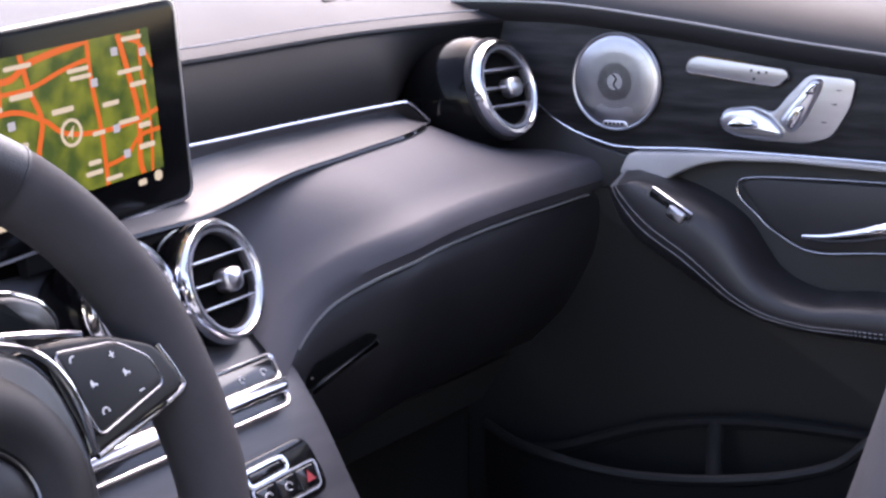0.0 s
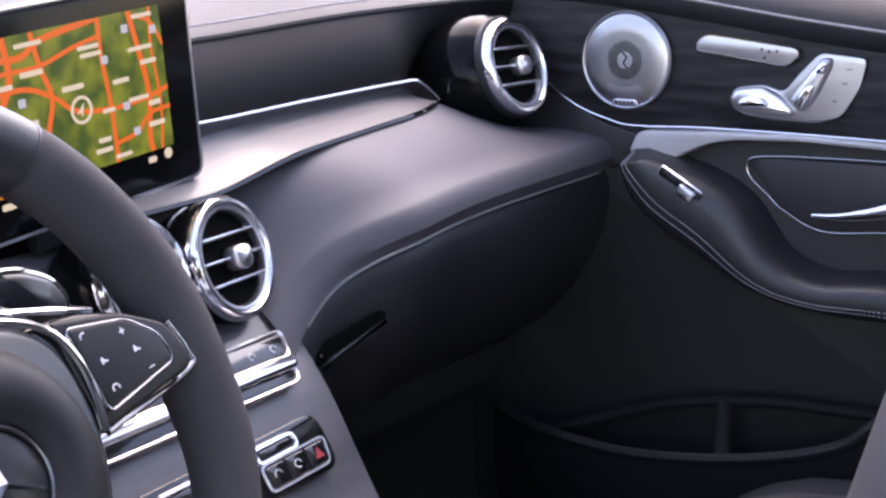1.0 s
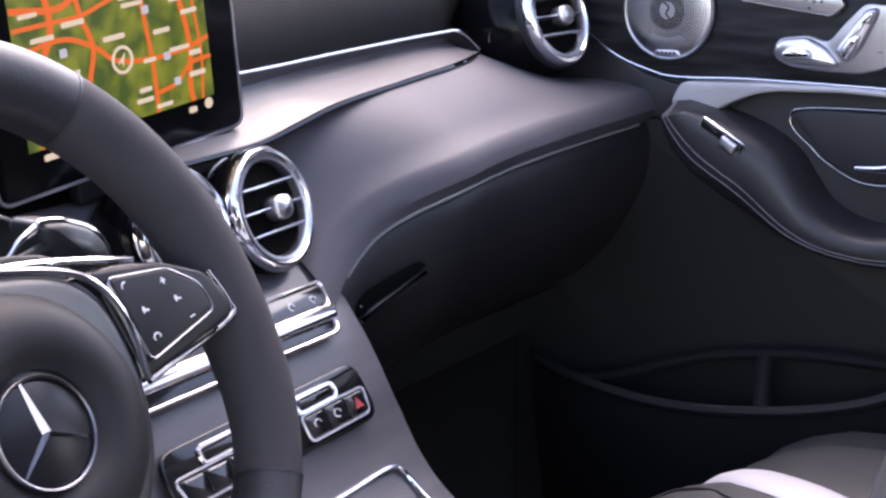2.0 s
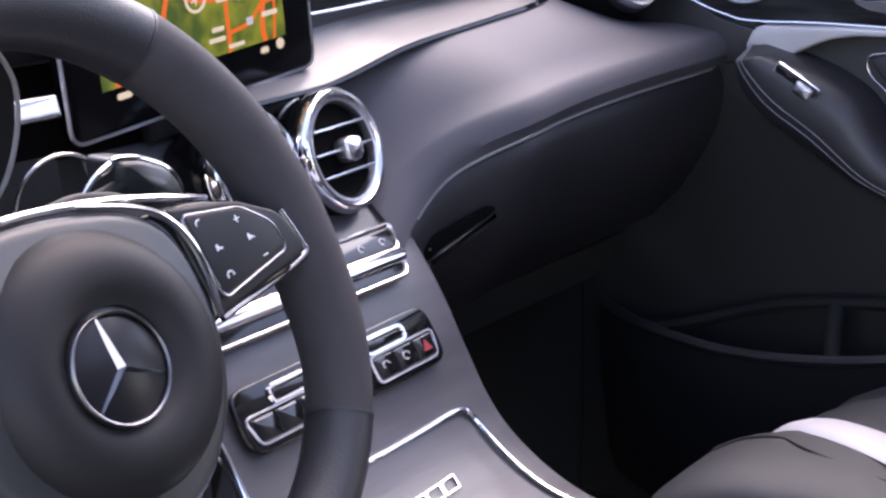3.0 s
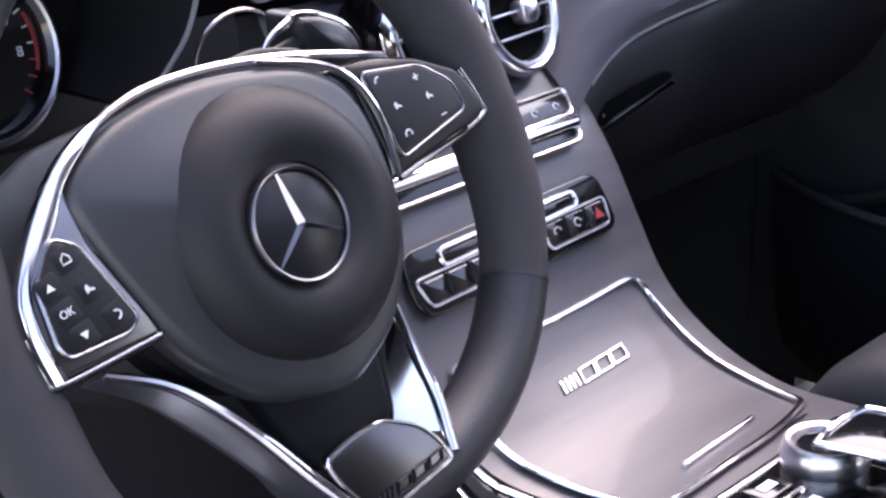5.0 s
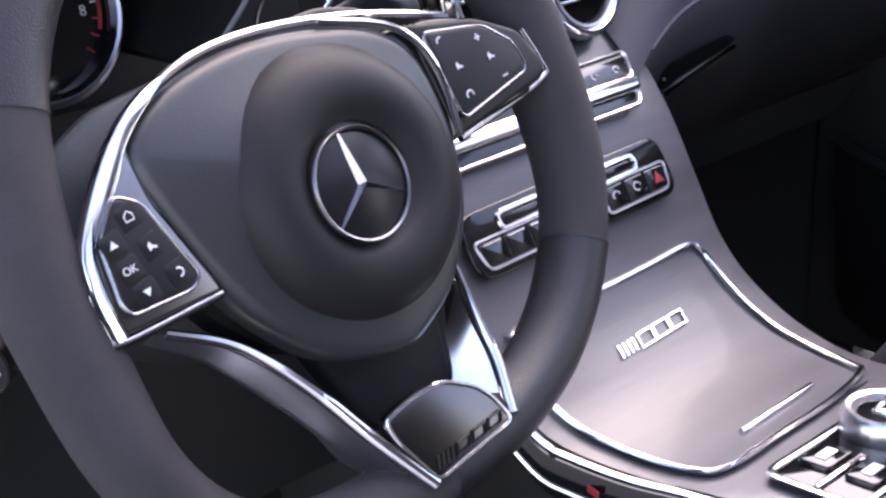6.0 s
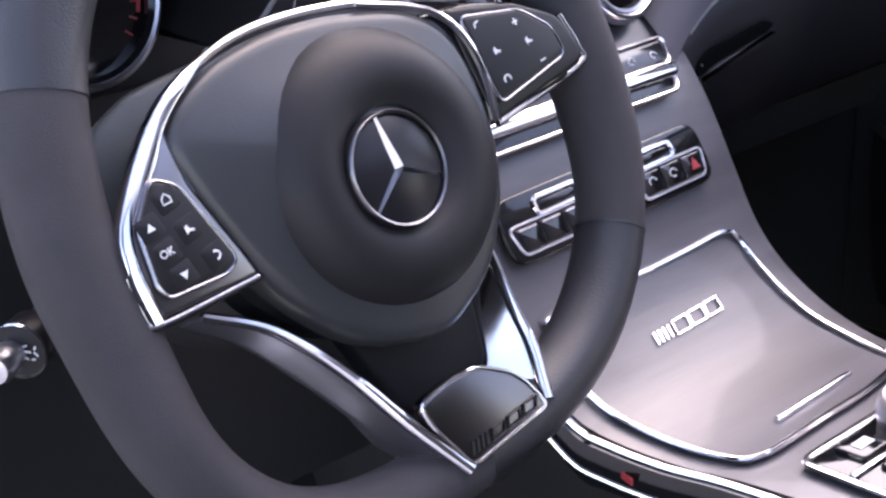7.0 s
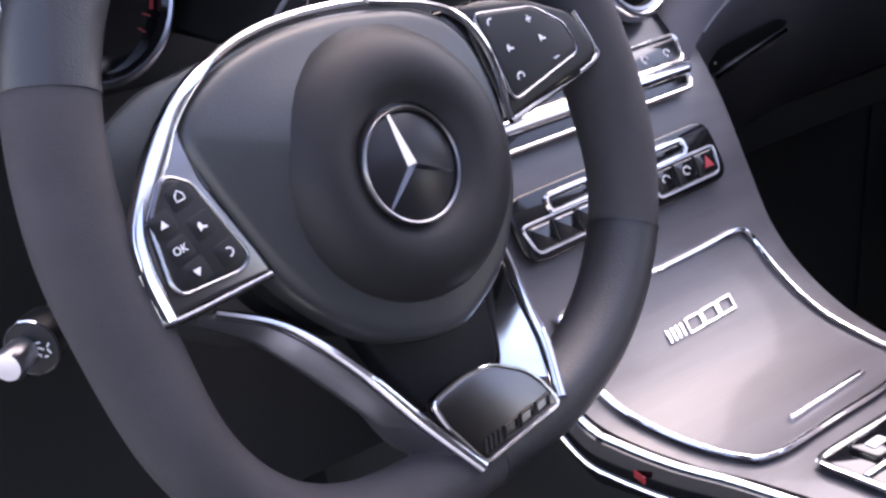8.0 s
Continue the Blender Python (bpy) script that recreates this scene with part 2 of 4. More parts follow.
def seam_z(x):
    return interp(x, [(0.13, 0.53), (0.16, 0.557), (0.2, 0.586), (0.25, 0.605), (0.325, 0.617), (0.45, 0.623), (0.7, 0.626)])


xs = [-0.7 + 1.38 * i / 60 for i in range(61)]
top = [[(x, lip(x) + d, lip_z(x) + h) for d, h in ((0.42, 0.05), (0.25, 0.04), (0.1, 0.022), (0.04, 0.006), (0.016, -0.002), (0.004, -0.0065), (-0.002, -0.01), (-0.003, -0.013), (-0.001, -0.016))] for x in xs]
part("top_pad", rows(top), TOPPAD, dash, "leather dash top with stitched front lip")
band = []
for x in xs:
    y0, z0, z1 = lip(x) - 0.001, lip_z(x) - 0.014, face_z(x)
    back = 0.06 * interp(x, [(0.44, 0.0), (0.53, 1.0)])
    band.append([(x, y0 + back * t - 0.03 * (1 - (1 - t) ** 2.2), z0 + (z1 - z0) * t) for t in (0, 0.1, 0.3, 0.5, 0.7, 0.9, 1)])
part("upper_band", rows(band), SHADEDBAND, dash, "leather upper fascia band, shade of the lip in its colour")
xt = [0.015 + 0.475 * i / 38 for i in range(39)]
trim = []
for x in xt:
    k = min(1.0, max(0.0, (0.491 - x) / 0.034))
    za, zb = face_z(x), low_z(x)
    za = zb + (za - zb) * k
    ya = lip(x) - 0.034
    trim.append([(x, ya - (0.048 - 0.075 * smooth(x, 0.36, 0.6)) * t + 0.025 * math.sin(math.pi * t), za + (zb - za) * t) for t in (0, 0.12, 0.3, 0.5, 0.7, 0.88, 1)])
part("trim_panel", rows(trim), WOOD, dash, "grey satin ash trim panel reflecting the sky")
line = [Vector((x, lip(x) - 0.036, face_z(x) + 0.001)) for x in xt[:-4]] + [Vector((0.455, lip(0.455) - 0.036, 0.7325)), Vector((0.466, 0.305, 0.727)), Vector((0.485, 0.3, 0.711))]
part("chrome_line", tube(spline(line, 2), 0.0016, seg=6), CHROME, dash, "thin chrome line over the trim")
corner = [[(x, lip(x) - 0.018 - 0.05 * t + 0.03 * (1 - smooth(x, 0.46, 0.53)) + 0.06 * interp(x, [(0.44, 0.0), (0.53, 1.0)]) * (1 + 0.5 * t), face_z(x) + 0.004 + (low_z(x) - face_z(x) - 0.008) * t) for t in (0, 0.3, 0.6, 1)] for x in [0.4 + 0.28 * i / 14 for i in range(15)]]
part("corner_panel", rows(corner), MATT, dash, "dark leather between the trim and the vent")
under = [Vector((x, lip(x) - 0.082 + 0.075 * smooth(x, 0.36, 0.6), low_z(x) - 0.002)) for x in xt[:-3]]
part("shadow_gap", tube(under, 0.003, seg=6), GLOSS, dash, "black joint under the trim")

# the padded lower dash, from the trim down to the seam over the glove box
def flat_y(z):
    return interp(z, [(0.5, 0.196), (0.555, 0.243), (0.6, 0.293), (0.645, 0.332), (0.7, 0.36)])


def pad_k(x):
    return math.sin(math.pi / 2 * min(1.0, max(0.0, (x - 0.11) / 0.19)))


def seam_y(x):
    f = flat_y(seam_z(x))
    return f + (0.182 - f) * pad_k(x)


xp = [0.13 + 0.525 * i / 70 for i in range(71)]
pad = []
for x in xp:
    z0, z1 = low_z(x) - 0.003, seam_z(x)
    y0 = lip(x) - 0.082 + 0.075 * smooth(x, 0.36, 0.6)
    k = pad_k(x)
    row = []
    for t in (0, 0.06, 0.14, 0.25, 0.37, 0.5, 0.62, 0.68, 0.74, 0.8, 0.86, 0.92, 0.96, 1.0):
        s1 = min(1.0, t / 0.62)
        q = math.pi / 2 * max(0.0, (t - 0.62) / 0.38)
        z = z0 + (z1 + 0.034 - z0) * s1 + 0.005 * math.sin(math.pi * s1) - 0.034 * (1 - math.cos(q))
        bulge = y0 + (0.194 - y0) * s1 - 0.02 * math.sin(q) + 0.008 * smooth(t, 0.9, 1.0)
        flat = flat_y(z)
        row.append((x, flat + (bulge - flat) * k, z))
    pad.append(row)
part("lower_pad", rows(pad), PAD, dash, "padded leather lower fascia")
part("lip_seam", tube([(x, lip(x) + 0.016, lip_z(x) - 0.0018) for x in xs], 0.0011, seg=5), THREAD, dash, "fine stitched seam along the lip")
for i in range(5):
    x = 0.47 + 0.035 * i
    part("defroster_slot", slab(rounded([(x, 0.0), (x + 0.028, 0.0), (x + 0.028, 0.006), (x, 0.006)], 0.002), 0.002, pose(0, lip(x) + 0.078, lip_z(x) + 0.0155, 14), 0.0005), MATT, dash, "dark slot in the dash top")
part("driver_lower_panel", rows([[(x, 0.29 - 0.05 * t, 0.66 - 0.36 * t) for t in (0, 0.3, 0.6, 1)] for x in (-0.68, -0.5, -0.3, -0.16)]), MATT, dash, "black knee panel")
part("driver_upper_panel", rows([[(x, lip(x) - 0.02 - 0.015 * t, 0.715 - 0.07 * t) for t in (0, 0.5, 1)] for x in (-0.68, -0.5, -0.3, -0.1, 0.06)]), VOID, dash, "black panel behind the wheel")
part("footwell_liner", rows([[(x, y, z) for x in (0.14, 0.3, 0.5, 0.68)] for y, z in ((0.30, 0.42), (0.34, 0.36), (0.62, 0.3), (0.7, 0.1))]), CARPET, dash, "black footwell lining")

glove = thing("glove_box", "dark leather glove box door with black recessed pull", "glove box")
gd = []
for x in [0.152 + 0.5 * i / 40 for i in range(41)]:
    zs = seam_z(x) - 0.004
    yo = seam_y(x) + 0.004
    gd.append([(x, yo + d, zs + h) for d, h in ((0.02, 0.002), (0.004, -0.001), (0, -0.006), (-0.003, -0.02), (-0.002, -0.04), (0.003, -0.065), (0.02, -0.1), (0.045, -0.14), (0.085, -0.18))])
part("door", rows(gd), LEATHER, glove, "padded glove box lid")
part("seam", tube([(x, seam_y(x) + 0.0015, seam_z(x) - 0.003) for x in [0.158 + 0.46 * i / 40 for i in range(41)]], 0.0015, seg=6), GREYTRIM, glove, "pale edge line of the lid")
gm = frame_of((0.203, 0.2105, 0.534), (1, -0.4, 0.3), (0, 0.1, 1)) @ Matrix.Scale(0.84, 4)
part("pull_recess", slab(rounded([(-0.05, -0.014), (0.025, -0.006), (0.05, 0.006), (0.04, 0.012), (-0.03, 0.008), (-0.048, 0.0)], 0.006), 0.004, gm, 0.001), VOID, glove, "black pull recess")
part("pull_lever", slab(rounded([(-0.05, -0.017), (0.024, -0.01), (0.048, 0.002), (0.03, 0.0), (-0.03, -0.009)], 0.004), 0.009, gm, 0.003), COVER, glove, "dark pull lever")
part("lock", lathe([(0.0022, 0), (0.0022, 0.004), (0.0015, 0.005)], gm @ Matrix.Translation((-0.04, -0.003, 0.0)), 14), GUNMETAL, glove, "small chrome lock")


# ---- round vents ----
def air_vent(m, group):
    v = thing("air_vent", "round black air vent with chrome ring and slats", "air vent", group, m)
    R = 0.05
    part("housing", lathe([(R * 0.55, -0.075), (R * 0.85, -0.06), (R * 1.02, -0.03), (R * 1.05, -0.012), (R * 1.0, -0.006), (R * 0.9, -0.006), (R * 0.8, -0.01), (R * 0.78, -0.035), (R * 0.02, -0.046)]), DEEPBLACK, v, "black pod")
    part("duct", lathe([(R * 0.785, -0.006), (R * 0.77, -0.03), (R * 0.02, -0.031)]), VOID, v, "dark duct")
    part("outer_ring", lathe([(R * 0.87, -0.004), (R * 0.88, 0.0015), (R * 0.92, 0.0035), (R * 0.98, 0.0035), (R * 1.03, 0.0005), (R * 1.04, -0.006), (R * 1.0, -0.008)], caps=False), CHROME, v, "polished chrome ring")
    part("inner_ring", lathe([(R * 0.87, -0.004), (R * 0.86, 0.0015), (R * 0.81, 0.001), (R * 0.785, -0.004), (R * 0.78, -0.012)], caps=False), SATIN, v, "satin inner ring")
    for h in (-0.019, 0.0, 0.019):
        w = math.sqrt((R * 0.79) ** 2 - h * h)
        part("slat", slab(rounded([(-w, -0.009), (w, -0.009), (w, 0.009), (-w, 0.009)], 0.001), 0.0018, frame_of((0, h, -0.007), (1, 0, 0), (0, 0.2, 1)), 0.0006), SATIN, v)
    part("knob", slab(rounded([(-0.011, -0.008), (0, -0.012), (0.011, -0.008), (0.012, 0.007), (0, 0.01), (-0.012, 0.007)], 0.005), 0.014, pose(0.004, 0.0, -0.004), 0.004, 0.002), SATIN, v, "satin metal vent knob")
    return v


VENT_UP = (0, math.sin(radians(17)), math.cos(radians(17)))
vent = air_vent(frame_of((0.1, 0.25, 0.621), (1, 0.12, 0), VENT_UP), "round dashboard vents")
vent.scale = (1.02, 1.02, 1.02)
copy_thing(vent, frame_of((-0.002, 0.25, 0.622), (1, 0.12, 0), VENT_UP))
copy_thing(vent, frame_of((0.559, 0.249, 0.741), (1, -0.06, 0), VENT_UP))
pod = thing("vent_pod", "black tapered pod behind the passenger vent", "vent housing")
part("shell", lathe([(0.035, -0.15), (0.058, -0.11), (0.068, -0.07), (0.067, -0.04), (0.061, -0.018), (0.0545, -0.01)], frame_of((0.559, 0.253, 0.741), (1, -0.06, 0), VENT_UP), caps=False), DEEPBLACK, pod)
part("collar", lathe([(0.0535, -0.012), (0.056, -0.009), (0.0555, -0.004), (0.0525, -0.003)], frame_of((0.559, 0.253, 0.741), (1, -0.06, 0), VENT_UP), caps=False), DARKPLASTIC, pod, "matt black collar")

# ---- display ----
disp = thing("infotainment_display", "free-standing black display showing a satellite map with orange roads", "display", "", frame_of((-0.008, 0.30, 0.758), (1, 0.0, 0.1), (0, -0.01, 1)))
part("housing", slab(rounded([(-0.1365, -0.0858), (0.1225, -0.0858), (0.1245, 0.0812), (-0.1365, 0.0805)], 0.012), 0.014, pose(0, 0, -0.012), 0.004), DEEPBLACK, disp, "gloss black glass bezel")
part("edge_trim", tube(spline([(p[0], p[1], -0.0005) for p in rounded([(-0.1368, -0.0862), (0.1228, -0.0862), (0.1248, 0.0815), (-0.1368, 0.0808)], 0.012)], 1, True), 0.0018, (0, 0, 1), True, 6), SATIN, disp, "thin silver edge")
part("stand", slab([(-0.05, -0.11), (0.05, -0.11), (0.05, -0.03), (-0.05, -0.03)], 0.02, pose(0, 0, -0.034), 0.004), DARKPLASTIC, disp, "black stand")
part("map", slab([(-0.105, -0.053), (0.09, -0.053), (0.09, 0.062), (-0.105, 0.062)], 0.0006, pose(0, 0, 0.002)), MAPGREEN, disp, "green and brown satellite map", False)
rnd = random.Random(4)
ROADS = [
    ([(-0.105, 0.05), (-0.06, 0.045), (-0.035, 0.055), (0.02, 0.062)], 0.0026), ([(-0.072, 0.062), (-0.07, 0.03), (-0.085, 0.0), (-0.09, -0.053)], 0.003),
    ([(-0.045, 0.062), (-0.04, 0.035), (-0.032, 0.01), (-0.04, -0.02), (-0.03, -0.053)], 0.0024), ([(0.022, 0.062), (0.022, 0.03), (0.026, -0.01), (0.026, -0.053)], 0.0022),
    ([(0.055, 0.062), (0.062, 0.03), (0.068, -0.005), (0.064, -0.04), (0.066, -0.053)], 0.0028), ([(0.06, 0.058), (0.078, 0.05), (0.09, 0.03)], 0.0016),
    ([(-0.105, 0.018), (-0.06, 0.022), (-0.03, 0.01), (-0.01, -0.004), (0.03, -0.01), (0.07, -0.008), (0.09, -0.004)], 0.002), ([(0.026, -0.038), (0.05, -0.034), (0.066, -0.022), (0.09, -0.02)], 0.0018),
    ([(-0.105, 0.036), (-0.07, 0.036), (-0.04, 0.036), (-0.005, 0.044), (0.022, 0.048)], 0.0018), ([(-0.105, -0.03), (-0.06, -0.026), (-0.035, -0.03)], 0.0018), ([(0.078, 0.062), (0.076, 0.03), (0.08, -0.015), (0.076, -0.053)], 0.0014),
]
for k, (line_pts, half) in enumerate(ROADS):
    pts = spline([(a, b, 0) for a, b in line_pts], 6)
    g = []
    for i, p in enumerate(pts):
        d = (pts[min(i + 1, len(pts) - 1)] - pts[max(i - 1, 0)]).normalized()
        w = Vector((-d.y, d.x, 0)) * half
        g.append([(max(-0.105, min(0.09, p.x + f * w.x)), max(-0.053, min(0.062, p.y + f * w.y)), 0.0031 + 0.00003 * k) for f in (1, -1)])
    part("map_road", rows(g), MAPROAD, disp, "", False)
# place names as plain pale bars
for x, y, n in ((-0.098, 0.043, 4), (-0.09, 0.024, 5), (-0.062, 0.052, 6), (-0.06, 0.03, 5), (-0.1, 0.006, 4), (-0.066, -0.006, 4), (-0.002, 0.04, 5), (0.0, 0.034, 5), (0.058, 0.055, 5), (0.05, 0.03, 6), (0.062, 0.018, 4), (-0.022, 0.012, 5),
                (0.03, 0.008, 4), (0.016, -0.012, 3), (0.045, -0.009, 5), (0.066, -0.016, 3), (0.064, -0.033, 4), (0.008, -0.034, 3), (0.004, -0.042, 4), (0.024, -0.05, 4), (-0.07, -0.035, 5), (-0.098, -0.02, 3), (-0.045, -0.046, 4)):
    h, w = rnd.choice((0.0034, 0.0038, 0.0042)), 0.0044 * n
    part("map_label", slab(rounded([(x, y), (x + w, y), (x + w, y + h), (x, y + h)], 0.0012), 0.0004, pose(0, 0, 0.0036)), MAPLABEL, disp, "", False)
for x, y in ((0.0486, 0.0489), (0.0791, 0.0438), (0.0238, 0.0288), (0.0494, -0.0329), (0.0412, -0.0109), (-0.062, 0.012), (-0.085, -0.012)):
    part("map_pin", slab(rounded([(x - 0.0035, y - 0.003), (x + 0.0035, y - 0.003), (x + 0.0035, y + 0.0035), (x - 0.0035, y + 0.0035)], 0.001), 0.0004, pose(0, 0, 0.0041)), MAPPIN, disp, "", False)
part("compass", lathe([(0.011, 0), (0.011, 0.0006), (0.0085, 0.0006), (0.0085, 0)], pose(-0.0058, -0.0041, 0.0041), 28, caps=False), MAPLABEL, disp, "pale compass ring", False)
part("compass_needle", slab([(-0.003, -0.005), (0.0, -0.002), (0.003, -0.005), (0.0, 0.006)], 0.0005, pose(-0.0058, -0.0041, 0.0041, 0, 0, -30)), MAPLABEL, disp, "", False)
for x, w in ((-0.092, 0.014), (-0.025, 0.02), (0.06, 0.009)):
    part("status_mark", slab(rounded([(x, -0.0625), (x + w, -0.0625), (x + w, -0.0575), (x, -0.0575)], 0.002), 0.0005, pose(0, 0, 0.002)), MAPLABEL, disp, "", False)
part("status_icon", lathe([(0.0045, 0), (0.0045, 0.0005)], pose(0.0829, -0.0585, 0.002), 16), MAPLABEL, disp, "round pale icon", False)

# ---- centre console ----
console = thing("centre_console", "centre console of dark grey open-pore ash between the front seats", "console")
PROFILE = [(0.35, 0.675), (0.33, 0.645), (0.288, 0.6), (0.236, 0.553), (0.191, 0.505), (0.158, 0.455), (0.132, 0.415), (0.1, 0.385), (0.055, 0.362), (0.0, 0.354), (-0.06, 0.358), (-0.15, 0.362), (-0.45, 0.37)]
prof = [(p.x, p.y) for p in spline([(y, z, 0) for y, z in PROFILE], 4)]


def half_width(y):
    return interp(y, [(-0.5, 0.13), (-0.1, 0.134), (-0.006, 0.138), (0.06, 0.146), (0.12, 0.147), (0.15, 0.149), (0.19, 0.154), (0.236, 0.164), (0.265, 0.182), (0.34, 0.2)])


def left_width(y):
    return interp(y, [(-0.5, 0.11), (-0.15, 0.112), (-0.05, 0.118), (0.005, 0.129), (0.044, 0.14), (0.067, 0.147), (0.12, 0.15), (0.2, 0.152), (0.25, 0.135), (0.34, 0.11)])


def lateral(hw, lw):
    return [(-lw - 0.004, -0.2), (-lw - 0.004, -0.05), (-lw - 0.002, -0.012), (-lw + 0.006, -0.002), (-lw + 0.02, 0.0), (-lw * 0.5, 0.0), (0, 0.0), (hw * 0.5, 0.0), (hw - 0.02, 0.0), (hw - 0.006, -0.002), (hw + 0.002, -0.012), (hw + 0.004, -0.05), (hw + 0.004, -0.2)]


grid = []
for i, (y, z) in enumerate(prof):
    a, b = prof[max(i - 1, 0)], prof[min(i + 1, len(prof) - 1)]
    d = Vector((0, b[0] - a[0], b[1] - a[1])).normalized()
    n = Vector((0, d.z, -d.y)) if d.z < 0 or d.y < 0 else Vector((0, -d.z, d.y))
    if n.z < 0:
        n = -n
    grid.append([Vector((x, y, z)) + n * (h if h > -0.1 else -0.05) + (Vector((0, 0.1, -0.34)) if h < -0.1 else Vector()) for x, h in lateral(half_width(y), left_width(y))])
part("face", rows([r[3:10] for r in grid]), WOOD, console, "dark ash console face with long fine grain")
part("side", rows([r[:4] for r in grid]), MATT, console, "black console side towards the driver")
part("side", rows([r[9:] for r in grid]), WOOD, console, "rolled ash edge and side towards the passenger")


def on_face(y):
    """The console face's pose at y: x to the right, y up the slope, z out of it."""
    for i in range(len(prof) - 1):
        (y0, z0), (y1, z1) = prof[i], prof[i + 1]
        if y1 <= y <= y0:
            t = (y - y0) / (y1 - y0)
            return frame_of((0, y, z0 + (z1 - z0) * t), (1, 0, 0), (0, y0 - y1, z0 - z1))
    return None


def face_path(pts, lift):
    out = []
    for x, y in pts:
        m = on_face(y)
        out.append(m @ Vector((x, 0, lift)))
    return out


# climate bar
clim = thing("climate_panel", "chrome-framed climate control bar with toggle switches", "control panel", "", on_face(0.2125) @ pose(-0.008, 0, 0.004, 0, 0, 1.0))
part("backing", slab(rounded([(-0.128, -0.02), (0.118, -0.02), (0.13, 0.0235), (-0.128, 0.0235)], 0.008), 0.004, None, 0.002), GLOSS, clim, "gloss black backing")
part("frame", tube(spline([(p[0], p[1], 0.004) for p in rounded([(-0.13, 0.002), (0.127, 0.002), (0.135, 0.0255), (-0.13, 0.0255)], 0.006)], 1, True), 0.0022, (0, 0, 1), True, 8), CHROME, clim, "chrome frame")
part("toggle_bar", slab(rounded([(-0.133, -0.011), (0.123, -0.011), (0.128, 0.002), (-0.133, 0.002)], 0.005), 0.012, None, 0.004), CHROME, clim, "polished chrome toggle bar")
part("lower_lip", tube(spline([(p[0], p[1], 0.004) for p in rounded([(-0.126, -0.0215), (0.117, -0.0215), (0.125, -0.009), (-0.131, -0.009)], 0.006)], 1, True), 0.0018, (0, 0, 1), True, 8), CHROME, clim, "lower chrome lip")
part("display_window", slab(rounded([(-0.124, 0.005), (0.124, 0.005), (0.13, 0.0225), (-0.124, 0.0225)], 0.004), 0.002, pose(0, 0, 0.004), 0.0008), GLOSS, clim, "dark climate display")
for x in (-0.112, -0.085, 0.085, 0.112):
    part("symbol", tube([(x + 0.0035 * math.cos(q), 0.012 + 0.003 * math.sin(q), 0.0063) for q in (0.5 * j for j in range(10))], 0.0006, (0, 0, 1), False, 5), INK, clim)

# lower switch panel
sw = thing("switch_panel", "gloss black switch strip with chrome bars and red hazard symbol", "control panel", "", on_face(0.1685) @ pose(-0.009, 0, 0.005, 0, 0, 2.0))
part("backing", slab(rounded([(-0.115, -0.026), (0.115, -0.026), (0.115, 0.024), (-0.115, 0.024)], 0.016), 0.004, None, 0.002), GLOSS, sw, "gloss black panel")
for s in (-1, 1):
    part("chrome_bar", tube(spline([(s * p[0], p[1], 0.005) for p in rounded([(0.03, 0.004), (0.078, 0.004), (0.078, 0.016), (0.03, 0.016)], 0.005)], 1, True), 0.002, (0, 0, 1), True, 6), CHROME, sw, "chrome slot frame")
    part("bar_insert", slab(rounded([(s * 0.034, 0.006), (s * 0.075, 0.006), (s * 0.075, 0.014), (s * 0.034, 0.014)], 0.003), 0.005, None, 0.002), GLOSS, sw, "dark bar")
    part("button_frame", tube(spline([(s * p[0], p[1], 0.0045) for p in rounded([(0.03, -0.02), (0.104, -0.02), (0.11, 0.002), (0.03, 0.002)], 0.006)], 1, True), 0.0012, (0, 0, 1), True, 6), SATIN, sw, "thin silver button frame")
    for i in range(3):
        x = s * (0.044 + 0.025 * i)
        part("button", slab(rounded([(x - 0.0118, -0.0185), (x + 0.0118, -0.0185), (x + 0.0118, 0.0), (x - 0.0118, 0.0)], 0.002), 0.0055, None, 0.0015), GLOSS, sw)
        if s < 0:
            part("button_edge", tube([(x - 0.009, -0.002, 0.0058), (x + 0.009, -0.002, 0.0058)], 0.0012, (0, 0, 1), False, 6), CHROME, sw)
        if s > 0 and i < 2:
            part("symbol", tube([(x + 0.0042 * math.cos(q), -0.0085 + 0.0032 * math.sin(q), 0.0057) for q in (0.63 * j for j in range(9 if i else 7))], 0.0005, (0, 0, 1), False, 5), INK, sw)
part("hazard_symbol", slab([(0.0895, -0.013), (0.1005, -0.013), (0.095, -0.0035)], 0.0005, pose(0, 0, 0.0057)), RED, sw, "red triangle")

# storage lid with chrome border
lid = thing("storage_lid", "ash-veneered storage lid with chrome border and badge", "storage lid")
tr = [(-0.105, 0.131), (-0.05, 0.132), (0.0, 0.132), (0.05, 0.133), (0.09, 0.134), (0.103, 0.1295), (0.1065, 0.115), (0.108, 0.067), (0.1085, 0.024), (0.1045, -0.016), (0.095, -0.03), (0.04, -0.0385), (-0.02, -0.0395), (-0.07, -0.041), (-0.092, -0.037), (-0.0995, -0.028), (-0.108, 0.004), (-0.116, 0.042), (-0.122, 0.07), (-0.1225, 0.11), (-0.118, 0.126)]
dense = spline([(a, b, 0) for a, b in tr], 4, True)
path = face_path([(p.x, p.y) for p in dense], 0.0045)
part("border", tube(path, (0.0028, 0.0024), (0, 0.3, 1), True, 8), CHROME, lid, "chrome border line")
cover = []
